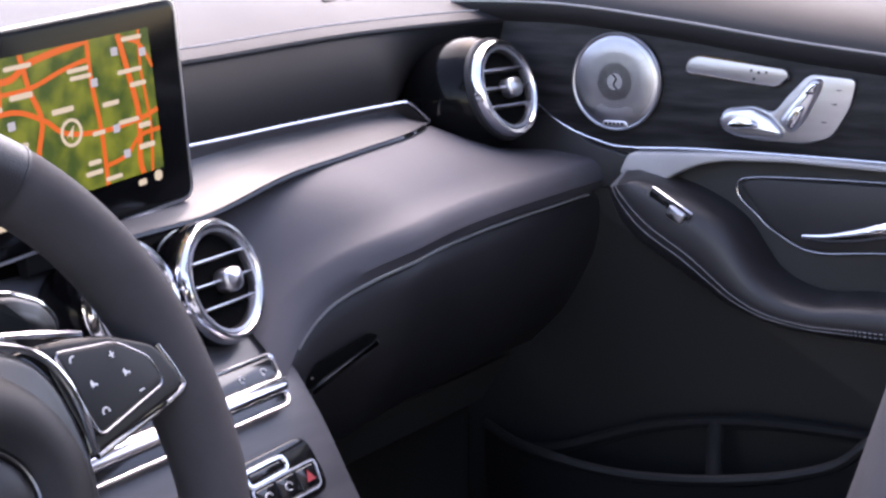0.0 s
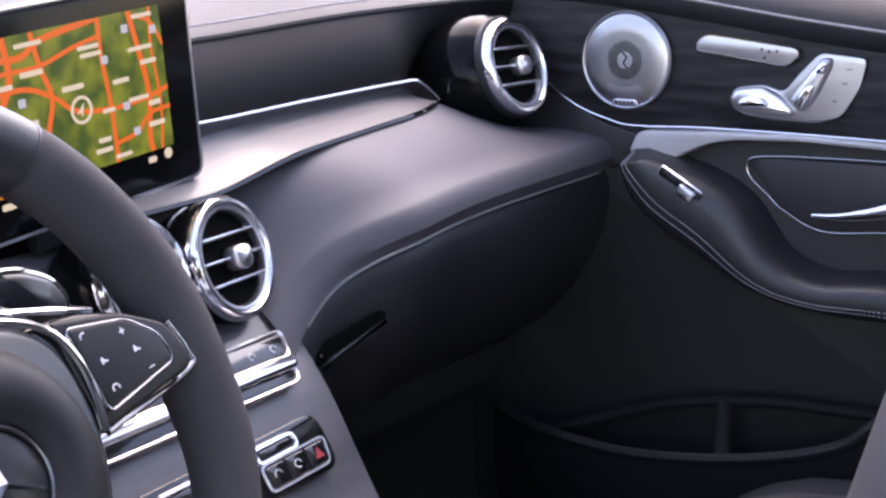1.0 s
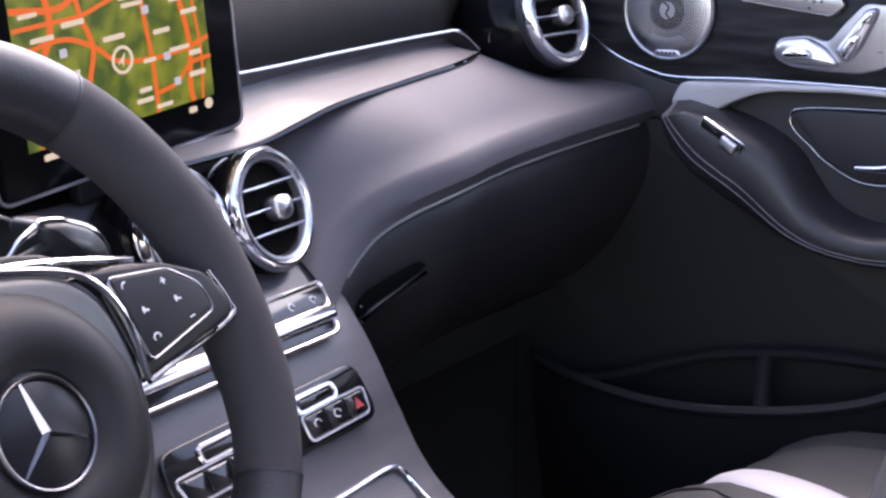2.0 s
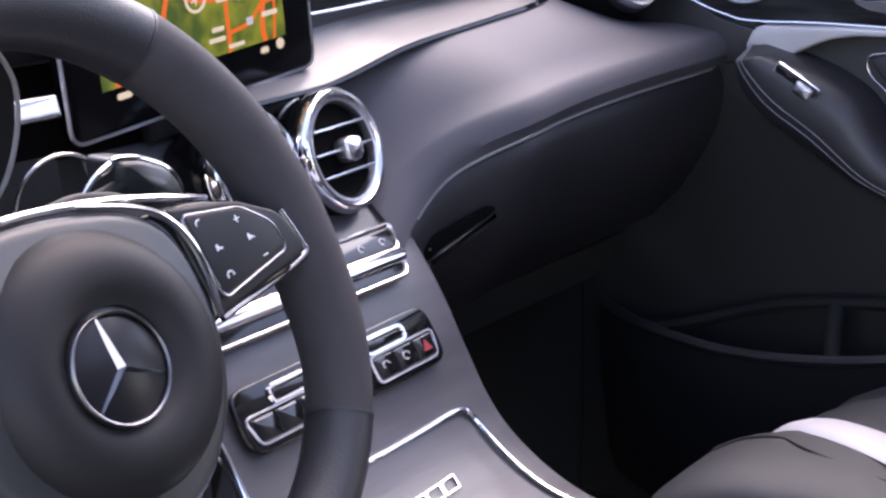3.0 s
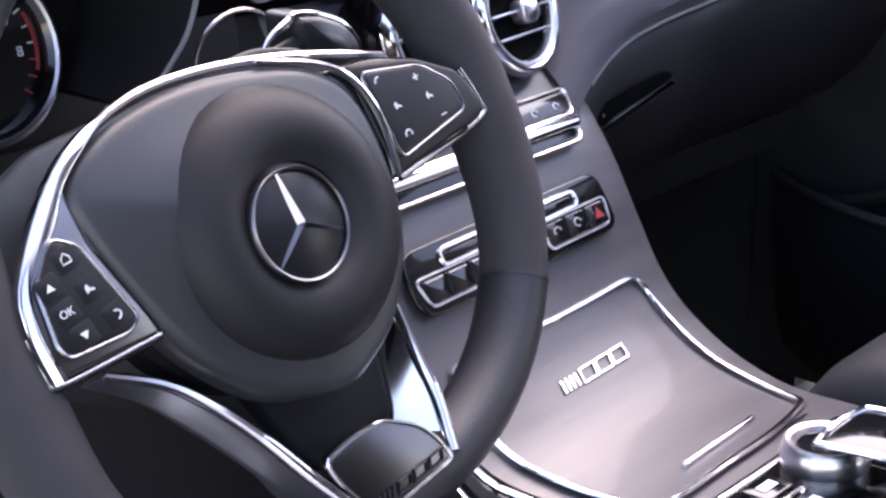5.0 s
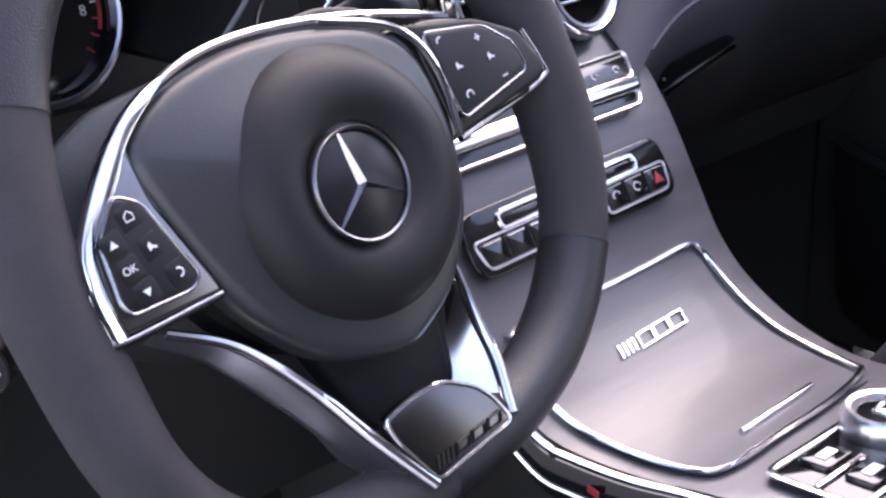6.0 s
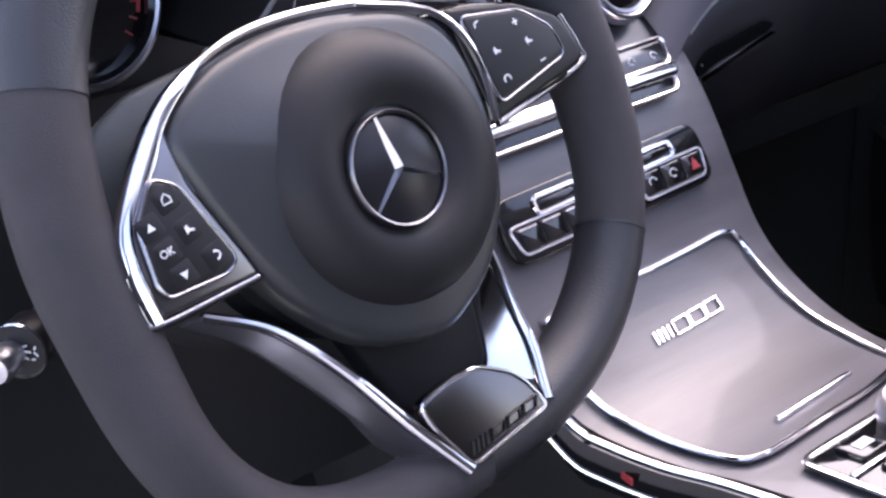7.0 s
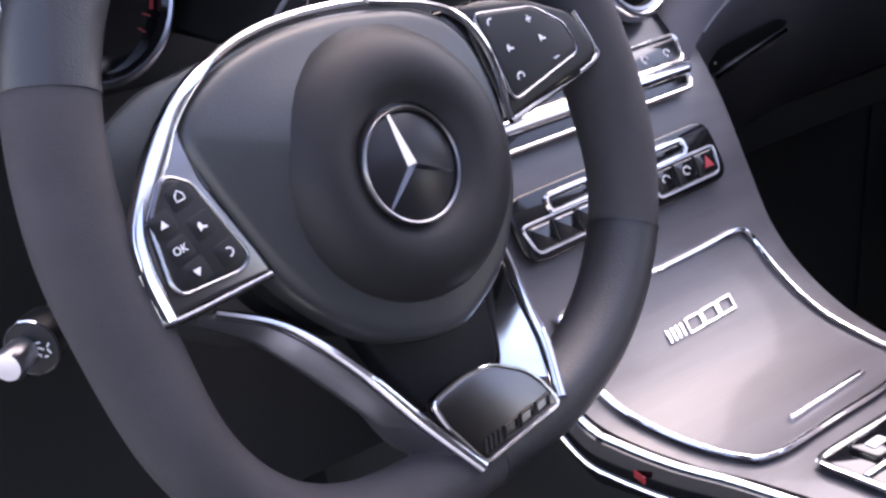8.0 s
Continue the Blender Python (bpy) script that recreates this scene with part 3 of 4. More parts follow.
for i in range(35):
    y = 0.1315 - 0.17 * i / 34
    m = on_face(y)
    x0, x1 = interp(y, [(-0.04, -0.096), (0.0, -0.107), (0.04, -0.1155), (0.07, -0.121), (0.13, -0.119)]), interp(y, [(-0.04, 0.092), (-0.015, 0.104), (0.03, 0.1085), (0.12, 0.1055)])
    cover.append([m @ Vector((x0 + (x1 - x0) * j / 16, 0, 0.0015 + 0.003 * (1 - (j / 8 - 1) ** 2))) for j in range(17)])
part("cover", rows(cover), WOOD, lid, "dark ash cover with long grain")
m = on_face(-0.0175) @ pose(0.002, 0, 0, 0, 0, 2.0)
part("grip", slab(rounded([(-0.041, -0.0028), (0.052, -0.0028), (0.052, 0.0028), (-0.041, 0.0028)], 0.002), 0.0085, m, 0.002), CHROME, lid, "chrome grip strip")
badge = thing("console_badge", "small chrome badge of slanted bars on the storage lid", "badge", "", on_face(0.0945) @ pose(0.001, 0, 0.0042, 0, 0, 3.0))
for i in range(4):
    x = -0.042 + 0.0055 * i
    part("bar", slab([(x, -0.0055), (x + 0.003, -0.0055), (x + 0.007, 0.0055), (x + 0.004, 0.0055)], 0.002, None, 0.0006), CHROME, badge)
for i in range(3):
    x = -0.0185 + 0.0195 * i
    o = [(x, -0.0055), (x + 0.0165, -0.0055), (x + 0.0205, 0.0055), (x + 0.004, 0.0055)]
    part("block", tube(spline([(*q, 0.0012) for q in o], 1, True), 0.0014, (0, 0, 1), True, 6), CHROME, badge)

# side trim of the console on the driver's side
side = thing("console_side_trim", "black strip between two chrome lines along the console side", "trim")
EDGE = spline([(-0.15, 0.13, 0.412), (-0.15, 0.1, 0.386), (-0.148, 0.067, 0.3645), (-0.141, 0.044, 0.357), (-0.1305, 0.005, 0.3525), (-0.12, -0.049, 0.355), (-0.115, -0.15, 0.36), (-0.113, -0.4, 0.368)], 6)
part("upper_line", tube(EDGE, 0.0024, seg=8), CHROME, side, "chrome line")
part("lower_line", tube([p + Vector((-0.005, 0, -0.024)) for p in EDGE], 0.002, seg=8), CHROME, side, "chrome line")
part("strip", rows([[p + Vector((0.004, 0, 0.0)), p + Vector((-0.0045, 0, -0.003)), p + Vector((-0.0065, 0, -0.012)), p + Vector((-0.0055, 0, -0.023)), p + Vector((0.006, 0, -0.05))] for p in EDGE]), GLOSS, side, "gloss black strip")
part("red_mark", box(0.0016, 0.012, 0.005, pose(-0.1445, 0.025, 0.3415, 0, 0, -15), 0.0005), RED, side, "red marker")

# rotary controller with palm rest
ctl = thing("touch_controller", "silver rotary controller with gloss black palm rest", "controller", "", on_face(-0.112) @ pose(0.006, 0, 0.002))
part("plate", slab(rounded([(-0.085, -0.09), (0.085, -0.09), (0.085, 0.045), (-0.085, 0.045)], 0.012), 0.004, None, 0.002), GLOSS, ctl, "gloss black base plate")
part("plate_edge", tube(spline([(p[0], p[1], 0.003) for p in rounded([(-0.086, -0.091), (0.086, -0.091), (0.086, 0.046), (-0.086, 0.046)], 0.012)], 1, True), (0.0036, 0.0024), (0, 0, 1), True, 8), CHROME, ctl, "chrome plate edge")
for sx in (-1, 1):
    for y in (0.009, -0.025):
        part("divider", tube([(sx * 0.03, y, 0.005), (sx * 0.084, y, 0.005)], 0.0026, (0, 0, 1), False, 8), CHROME, ctl, "chrome bar between the buttons")
part("dial", lathe([(0.03, 0.004), (0.031, 0.012), (0.029, 0.02), (0.027, 0.022), (0.023, 0.021), (0.02, 0.016), (0.001, 0.016)], pose(0.014, 0.018, 0)), SATIN, ctl, "satin dial ring")
part("dial_cap", lathe([(0.02, 0.0165), (0.019, 0.018), (0.001, 0.0185)], pose(0.014, 0.018, 0)), GLOSS, ctl, "glossy dial centre")
rest = [[Vector((x * (1 - 0.1 * s) + 0.016, 0.008 - 0.12 * s, 0.022 + 0.016 * math.sin(math.pi * (0.25 + 0.5 * s)) + 0.004 * (1 - (x / 0.034) ** 2))) for x in (-0.034, -0.03, -0.015, 0, 0.015, 0.03, 0.034)] for s in (0, 0.08, 0.2, 0.4, 0.6, 0.8, 1)]
bmr = rows(rest)
part("palm_rest", bmr, GLOSS, ctl, "gloss black palm rest")
part("rest_edge", tube([rest[i][0] for i in range(6, -1, -1)] + rest[0][1:-1] + [rest[i][-1] for i in range(7)], 0.003, seg=8), CHROME, ctl, "chrome edge of the palm rest")
part("rest_foot", box(0.05, 0.06, 0.034, pose(0, -0.085, 0.017), 0.004), DARKPLASTIC, ctl, "black foot")
for i in range(3):
    for s in (-1, 1):
        part("button", slab(rounded([(s * 0.05 - 0.012, 0.014 - 0.034 * i), (s * 0.05 + 0.02, 0.014 - 0.034 * i), (s * 0.05 + 0.02, 0.038 - 0.034 * i), (s * 0.05 - 0.012, 0.038 - 0.034 * i)], 0.004), 0.008, None, 0.002), GLOSS, ctl)
        part("button_mark", slab([(s * 0.05 - 0.004, 0.022 - 0.034 * i), (s * 0.05 + 0.012, 0.022 - 0.034 * i), (s * 0.05 + 0.012, 0.03 - 0.034 * i), (s * 0.05 - 0.004, 0.03 - 0.034 * i)], 0.0006, pose(0, 0, 0.0082)), INK, ctl, "pale printed mark")

slv = thing("driver_trim", "satin silver trim strip between display and instruments", "trim")
part("strip", slab(rounded([(-0.1, -0.009), (0.038, -0.009), (0.038, 0.008), (-0.1, 0.008)], 0.003), 0.008, frame_of((-0.19, 0.298, 0.692), (1, 0, 0), (0, 0.3, 1)), 0.003), BEZEL, slv, "satin silver strip")

# ---- steering wheel ----
WA = radians(24)
wheel_m = frame_of((-0.366, 0.0, 0.62), (1, 0, 0), (0, math.sin(WA), math.cos(WA))) @ pose(0, 0, 0, 0, 0, 9)
wheel = thing("steering_wheel", "flat-bottomed steering wheel with dark suede rim and chrome spokes", "steering wheel", "", wheel_m)


def rim_point(q):
    # a circle above, a squarer flat-bottomed curve below
    c, s = math.cos(q), math.sin(q)
    low = smooth(-s, 0.0, 0.5)
    left = smooth(-c, -0.3, 0.7)
    n = 2 + low * (0.2 + 1.0 * left)
    a = 0.169 + 0.005 * left * smooth(-s, -0.4, 0.3)
    r = (abs(c / a) ** n + abs(s / (0.174 + 0.002 * low)) ** n) ** (-1 / n)
    r -= 0.003 * smooth(s, -0.7, -0.15)
    return Vector((0.011 + r * c, 0.026 + r * s, -0.016))


def rim_piece(a, b, n):
    return [rim_point(radians(a + (b - a) * i / n)) for i in range(n + 1)]


def rim_r(a, b, more=0.0):
    """The rim's section, fuller at the grips than along the flat bottom."""
    def at(t):
        k = smooth(math.sin(radians(a + (b - a) * t)), -0.7, -0.15)
        return (0.0185 + 0.0035 * k + more, 0.0215 + 0.001 * k + more)
    return at


part("rim_side", tube(rim_piece(-42, 46, 60), rim_r(-42, 46), seg=20), SUEDE, wheel, "dark suede grip")
part("rim_side", tube(rim_piece(153, 262, 80), rim_r(153, 262), seg=20), SUEDE, wheel, "dark suede grip")
part("rim_top", tube(rim_piece(46, 153, 50), rim_r(46, 153, 0.0003), seg=20), LEATHER, wheel, "smooth leather upper rim")
part("rim_bottom", tube(rim_piece(262, 318, 40), rim_r(262, 318, 0.0003), seg=20), LEATHER, wheel, "smooth leather flat rim bottom")
for a in (-42, 46, 153):
    p, q = rim_point(radians(a - 0.3)), rim_point(radians(a + 0.3))
    part("rim_seam", tube([p, (p + q) / 2, q], rim_r(a, a, 0.0007), seg=20), LEATHER, wheel, "dark joint of the rim")

outline = [(-0.035, 0.087), (0, 0.084), (0.03, 0.077), (0.055, 0.068), (0.073, 0.053), (0.08, 0.03), (0.078, -0.004), (0.065, -0.038), (0.04, -0.066), (0.015, -0.079), (-0.01, -0.083), (-0.045, -0.069), (-0.068, -0.046), (-0.088, -0.01), (-0.1025, 0.046), (-0.098, 0.067), (-0.072, 0.082)]
outline = [(p.x, p.y) for p in spline([(a, b, 0) for a, b in outline], 3, True)]
part("airbag_cover", slab(outline, 0.022, pose(0, 0, -0.014), 0.009, 0.0122, rounds=5), COVER, wheel, "domed dark leather airbag cover")
part("hub_ring", lathe([(0.07, 0.004), (0.0685, 0.0105), (0.064, 0.0175), (0.056, 0.0242), (0.048, 0.0264), (0.041, 0.0266), (0.035, 0.0245), (0.031, 0.0215), (0.028, 0.0205)], caps=False, m=pose(-0.001, 0.005, 0)), SHADEDBOSS, wheel, "raised round boss")
part("emblem_disc", lathe([(0.028, 0.018), (0.028, 0.0245), (0.025, 0.0265), (0.001, 0.0272)], pose(-0.008, 0.003, 0.001)), EMBLEM, wheel, "gloss black round emblem")
# chrome ring given a darker metal to carry the black it reflects
part("emblem_ring", lathe([(0.0287, 0.022), (0.0287, 0.0272), (0.0278, 0.0284), (0.0267, 0.0278), (0.0264, 0.025)], caps=False, m=pose(-0.008, 0.003, 0.001)), BEZELDARK, wheel, "chrome emblem ring, dark reflection in its colour")
for q, w in ((92, 0.003), (212, 0.0019), (330, 0.0019)):
    part("emblem_bar", rows([[(0.0005, -w, 0.0268), (0.0005, 0, 0.031), (0.0005, w, 0.0268)], [(0.027, -0.0005, 0.0268), (0.027, 0, 0.0282), (0.027, 0.0005, 0.0268)]]), CHROME, wheel, "tapered chrome bar") .matrix_local = pose(-0.008, 0.003, 0.001, 0, 0, q)

trim_path = spline([(-0.144, -0.007, 0.003), (-0.144, 0.018, 0.004), (-0.134, 0.041, 0.003), (-0.107, 0.066, 0.0), (-0.075, 0.083, -0.004), (-0.04, 0.091, -0.006), (0, 0.089, -0.006), (0.047, 0.079, -0.006), (0.085, 0.067, -0.006), (0.118, 0.055, -0.008)], 6)
part("upper_trim", tube(trim_path, lambda s: (0.0025 + 0.0018 * max(0, 1 - 4 * s), 0.0035 + 0.002 * max(0, 1 - 4 * s)), (0, 0, 1), seg=8), CHROME, wheel, "polished chrome arch over the hub")
part("cover_trim", tube(spline([(0.03, 0.081, 0.001), (0.0585, 0.0685, 0.005), (0.0745, 0.0565, 0.0065), (0.082, 0.0405, 0.0075), (0.083, 0.021, 0.008), (0.0785, -0.004, 0.008)], 6), 0.0022, (0, 0, 1), seg=8), CHROME, wheel, "chrome edge beside the hub")

pad_poly = [(0.083, 0.053), (0.124, 0.043), (0.141, 0.027), (0.143, 0.01), (0.086, 0.003)]
left_poly = [(-0.119, 0.05), (-0.108, 0.042), (-0.097, 0.001), (-0.104, -0.003), (-0.136, 0.0), (-0.139, 0.006), (-0.135, 0.034)]
facet = [(-0.066, 0.0868), (-0.09, 0.0738), (-0.1025, 0.0645), (-0.1125, 0.0533), (-0.1344, 0.0346), (-0.1412, 0.0228), (-0.144, 0.0079), (-0.1445, -0.0034), (-0.1468, -0.005), (-0.1475, 0.0067), (-0.1468, 0.0212), (-0.1415, 0.0365), (-0.1215, 0.059), (-0.1005, 0.076), (-0.08, 0.0856), (-0.0665, 0.0882)]
facet = [(q.x, q.y) for q in spline([(x, y, 0) for x, y in facet], 3, True)]
part("bezel_facet", slab(facet, 0.0072, pose(0, 0, -0.001), 0.0008), CHROME, wheel, "bright chrome outer edge of the spoke")
bezel = [(-0.1, 0.073), (-0.118, 0.06), (-0.136, 0.042), (-0.146, 0.018), (-0.146, -0.006), (-0.088, -0.011), (-0.09, 0.0), (-0.101, 0.04)]
part("pad_bezel", slab(rounded(bezel, 0.004), 0.006, pose(0, 0, -0.001), 0.002), BEZELDARK, wheel, "satin metal bezel round the thumb pad")
part("pad_bezel", slab(rounded([(0.078, 0.061), (0.126, 0.048), (0.153, 0.031), (0.161, 0.008), (0.156, 0.001), (0.08, -0.005)], 0.006), 0.006, pose(0, 0, -0.001), 0.003), SATINBLACK, wheel, "satin black bezel round the thumb pad")
for s in (-0.94, 1):
    arm = [(s * x, y) for x, y in [(0.06, 0.064), (0.1, 0.058), (0.128, 0.048), (0.146, 0.028), (0.147, -0.004), (0.06, -0.006)]]
    part("spoke_arm", slab(rounded(arm, 0.008), 0.016, pose(0, 0, -0.012), 0.004), GLOSS, wheel, "black horizontal spoke")
    poly = pad_poly if s > 0 else [(x / s, y) for x, y in left_poly]
    k = part("control_pad", slab(rounded([(s * x, y) for x, y in poly], 0.005), 0.007, pose(0, 0, 0.002), 0.002), SATINBLACK, wheel, "black thumb control pad")
    part("pad_frame", tube(spline([(s * p[0], p[1], 0.008) for p in rounded(poly, 0.005)], 1, True), 0.001, (0, 0, 1), True, 8), GUNMETAL, k, "silver pad frame")
    part("pad_edge", tube(spline([(s * 0.157, 0.03, 0.001), (s * 0.161, 0.009, 0.001), (s * 0.155, 0.0, 0.001), (s * 0.084, -0.006, 0.001)] if s > 0 else [(-0.147, 0.016, 0.002), (-0.147, -0.004, 0.002), (-0.143, -0.009, 0.002), (-0.088, -0.012, 0.002)], 6), 0.0022, (0, 0, 1), seg=10), GUNMETAL, k, "satin lower edge of the pad")
    marks = [(0.092, 0.045), (0.117, 0.038), (0.097, 0.029), (0.121, 0.026), (0.096, 0.013), (0.125, 0.013)] if s > 0 else [(x / s, y) for x, y in ((-0.117, 0.039), (-0.13, 0.031), (-0.113, 0.023), (-0.128, 0.018), (-0.125, 0.006), (-0.107, 0.007))]
    w = 0.006
    for i, (x, y) in enumerate(marks):
        if s < 0:
            part("button", slab(rounded([(-w, -0.0055), (w, -0.0055), (w, 0.0055), (-w, 0.0055)], 0.002), 0.0003, pose(s * x, y, 0.0089, 0, 0, 8), 0.0002), SATINBLACK, k)
        c = pose(s * x, y, 0.0093)
        if s > 0:
            shape = ("arc", "plus", "fan", "fan", "loop", "minus")[i]
        else:
            shape = ("house", "up", "fan", "ok", "down", "back")[i]
        if shape in ("plus", "minus"):
            bmi = slab([(-0.002, -0.0004), (0.002, -0.0004), (0.002, 0.0004), (-0.002, 0.0004)], 0.0003, c)
            if shape == "plus":
                slab([(-0.0004, 0.0004), (0.0004, 0.0004), (0.0004, 0.002), (-0.0004, 0.002)], 0.0003, c, bm=bmi)
                slab([(-0.0004, -0.002), (0.0004, -0.002), (0.0004, -0.0004), (-0.0004, -0.0004)], 0.0003, c, bm=bmi)
        elif shape in ("up", "down"):
            f = 1 if shape == "up" else -1
            bmi = slab([(-0.0022, -0.0015 * f), (0.0022, -0.0015 * f), (0, 0.002 * f)], 0.0003, c)
        elif shape == "house":
            bmi = tube([c @ Vector(p) for p in ((-0.0022, -0.002, 0), (-0.0022, 0.0006, 0), (0, 0.0026, 0), (0.0022, 0.0006, 0), (0.0022, -0.002, 0))], 0.0004, (0, 0, 1), True, 5)
        elif shape == "fan":
            bmi = slab([(-0.0022, 0.001), (-0.0008, 0.0022), (0.0002, 0.0), (0.0022, -0.0006), (0.002, -0.0018), (-0.0004, -0.001), (-0.002, -0.002)], 0.0003, c)
        elif shape == "ok":
            lettering("OK", 0.0052, c, INK, k, "symbol")
            continue
        else:
            a0, a1 = (200, 70) if shape == "arc" else (-30, 210) if shape == "loop" else (-90, 100)
            bmi = tube([c @ Vector((0.0024 * math.cos(radians(a0 + (a1 - a0) * j / 9)), 0.002 * math.sin(radians(a0 + (a1 - a0) * j / 9)), 0)) for j in range(10)], 0.0005, (0, 0, 1), False, 5)
        part("symbol", bmi, INK, k, "", False)

for s in (-1, 1):
    pts = spline([(-0.107, -0.0195, -0.028), (-0.0866, -0.0357, -0.02), (-0.0741, -0.0539, -0.012), (-0.0605, -0.08, -0.006), (-0.0485, -0.11, 0.0), (-0.03, -0.1476, 0.006)] if s < 0 else [(0.059, -0.066, -0.02), (0.0525, -0.0945, -0.0125), (0.047, -0.118, -0.005), (0.0345, -0.144, 0.004)], 6)
    sweep = spline([(-0.1, -0.022, -0.042), (-0.0762, -0.0408, -0.045), (-0.0614, -0.0673, -0.042), (-0.0471, -0.0959, -0.04), (-0.041, -0.128, -0.03), (-0.028, -0.15, -0.008)], 6)
    g, inner = [], []
    for i, p in enumerate(pts):
        t = i / (len(pts) - 1)
        k = math.sin(math.pi * min(1, 0.12 + t * 0.75))
        inn = sweep[i] if s < 0 else p + (Vector((-0.004 - 0.026 * k, 0.002 * k, -0.004 - 0.016 * k)))
        inner.append(inn + Vector((0, 0, 0.001)))
        out = p + Vector((s * (0.002 + 0.006 * k), -0.004 * k, -0.008 - 0.008 * k))
        g.append([out + Vector((0, 0, -0.006)), out, p + Vector((s * 0.001, 0, 0.0)), (p * 2 + inn) / 3 + Vector((0, 0, -0.006 if s > 0 else 0.002)), (p + inn * 2) / 3 + Vector((0, 0, -0.011 if s > 0 else 0.001)), inn, inn + Vector((0, 0, -0.014))])
    part("spoke_edge", tube(pts, lambda t: (0.0026 + 0.0014 * t, 0.004), (0, 0, 1), seg=10), CHROME, wheel, "rounded chrome spoke edge")
    part("lower_spoke", rows(g, closed_v=True, caps=True), SATIN if s < 0 else CHROME, wheel, "polished metal lower spoke")
    part("spoke_line", tube(inner, 0.0011, (0, 0, 1), seg=6), CHROME, wheel, "thin bright line along the spoke")
part("spoke_core", slab(rounded([(-0.045, -0.06), (0.045, -0.06), (0.03, -0.118), (-0.03, -0.118)], 0.008), 0.014, pose(0, 0, -0.036), 0.004), MATT, wheel, "black core of the lower spoke")
plate = [(-0.0285, -0.1465), (0.0295, -0.1445), (0.0235, -0.128), (0.0165, -0.118), (0.0, -0.1063), (-0.018, -0.103), (-0.033, -0.1035), (-0.043, -0.1055), (-0.041, -0.118)]
bp = part("badge_plate", slab(rounded(plate, 0.005), 0.008, pose(0, 0, 0.001), 0.002), PLATE, wheel, "dark polished metal badge plate")
part("plate_edge", tube(spline([(p[0], p[1], 0.0085) for p in rounded(plate, 0.005)], 1, True), 0.0011, (0, 0, 1), True, 6), CHROME, bp)
for i in range(4):
    x = -0.0275 + 0.0034 * i
    part("badge_bar", slab([(x, -0.1418), (x + 0.0018, -0.1418), (x + 0.0044, -0.1355), (x + 0.0026, -0.1355)], 0.0008, pose(0, 0, 0.0092)), SATINBLACK, bp)
for i in range(3):
    x = -0.0125 + 0.0122 * i
    part("badge_block", tube([(x, -0.1415, 0.0098), (x + 0.0095, -0.1412, 0.0098), (x + 0.0118, -0.1358, 0.0098), (x + 0.0023, -0.1361, 0.0098)], 0.0007, (0, 0, 1), True, 5), SATINBLACK, bp)
for s in (-1, 1):
    pd = [(s * 0.03, 0.089), (s * 0.076, 0.0885), (s * 0.104, 0.0785), (s * 0.1155, 0.066), (s * 0.126, 0.03), (s * 0.118, 0.0), (s * 0.04, 0.0)]
    part("shift_paddle", slab(rounded(pd, 0.01), 0.008, pose(0, 0, -0.058), 0.004, 0.004), DARKPLASTIC if s > 0 else SHELL, wheel, "shift paddle behind the spoke")

col = thing("steering_column", "black steering column shroud behind the wheel", "column")
cm = frame_of((-0.366, 0.0, 0.62), (1, 0, 0), (0, math.sin(WA), math.cos(WA)))
part("rear_shell", lathe([(0.05, -0.1), (0.07, -0.07), (0.082, -0.045), (0.08, -0.03), (0.065, -0.024), (0.02, -0.022)], cm @ pose(-0.01, 0.01, 0)), MATT, col, "black rear shell of the hub")
part("shroud", lathe([(0.05, -0.3), (0.072, -0.16), (0.07, -0.08), (0.06, -0.06), (0.03, -0.055)], cm), DARKPLASTIC, col)
part("hub_boss", lathe([(0.03, -0.07), (0.045, -0.05), (0.05, -0.016), (0.03, -0.012)], cm), DARKPLASTIC, col, "black hub boss")

# ---- stalks ----
st = thing("light_stalk", "black indicator stalk with chrome ring and white symbols", "stalk", "", frame_of((-0.544, 0.046, 0.573), (0.6, -0.8, 0), (0, 0, 1)))
part("lever", lathe([(0.006, -0.12), (0.0075, -0.06), (0.0095, -0.024), (0.01, -0.018)]), DARKPLASTIC, st)
part("knob", lathe([(0.0095, -0.02), (0.0128, -0.017), (0.0135, -0.002), (0.0126, 0.0), (0.001, 0.0005)]), SATINBLACK, st, "black turning knob")
part("ring", lathe([(0.0133, -0.0012), (0.0138, 0.0), (0.0133, 0.0009), (0.0127, 0.0)], caps=False), CHROME, st, "thin chrome ring")
for x, y, a, w in ((0.0035, 0.003, 20, 0.0024), (0.0045, 0.0002, -10, 0.0032), (0.0036, -0.003, -30, 0.0024), (0.0082, 0.0022, 60, 0.0022), (0.0085, -0.0008, -50, 0.0028), (0.007, -0.0035, 10, 0.0018)):
    part("symbol", slab([(-w / 2, -0.0004), (w / 2, -0.0004), (w / 2, 0.0004), (-w / 2, 0.0004)], 0.0004, pose(x, y, 0.0004, 0, 0, a)), INK, st, "", False)
part("tip", lathe([(0.0062, 0.0), (0.0076, 0.004), (0.0078, 0.015), (0.0066, 0.0185), (0.002, 0.0195)], pose(-0.0035, -0.001, 0)), SATIN, st, "polished metal tip")
gs = thing("gear_stalk", "dark gear selector stalk with chrome edge", "stalk")
gface = frame_of((0, 0.115, 0), (1, 0, 0), (0, 0, 1))
gpoly = rounded([(-0.2625, 0.6975), (-0.243, 0.695), (-0.224, 0.687), (-0.2125, 0.674), (-0.2105, 0.652), (-0.25, 0.65), (-0.2605, 0.677)], 0.006)
part("lever", slab(gpoly, 0.03, gface @ pose(0, 0, -0.015), 0.008, 0.003), COVER, gs)
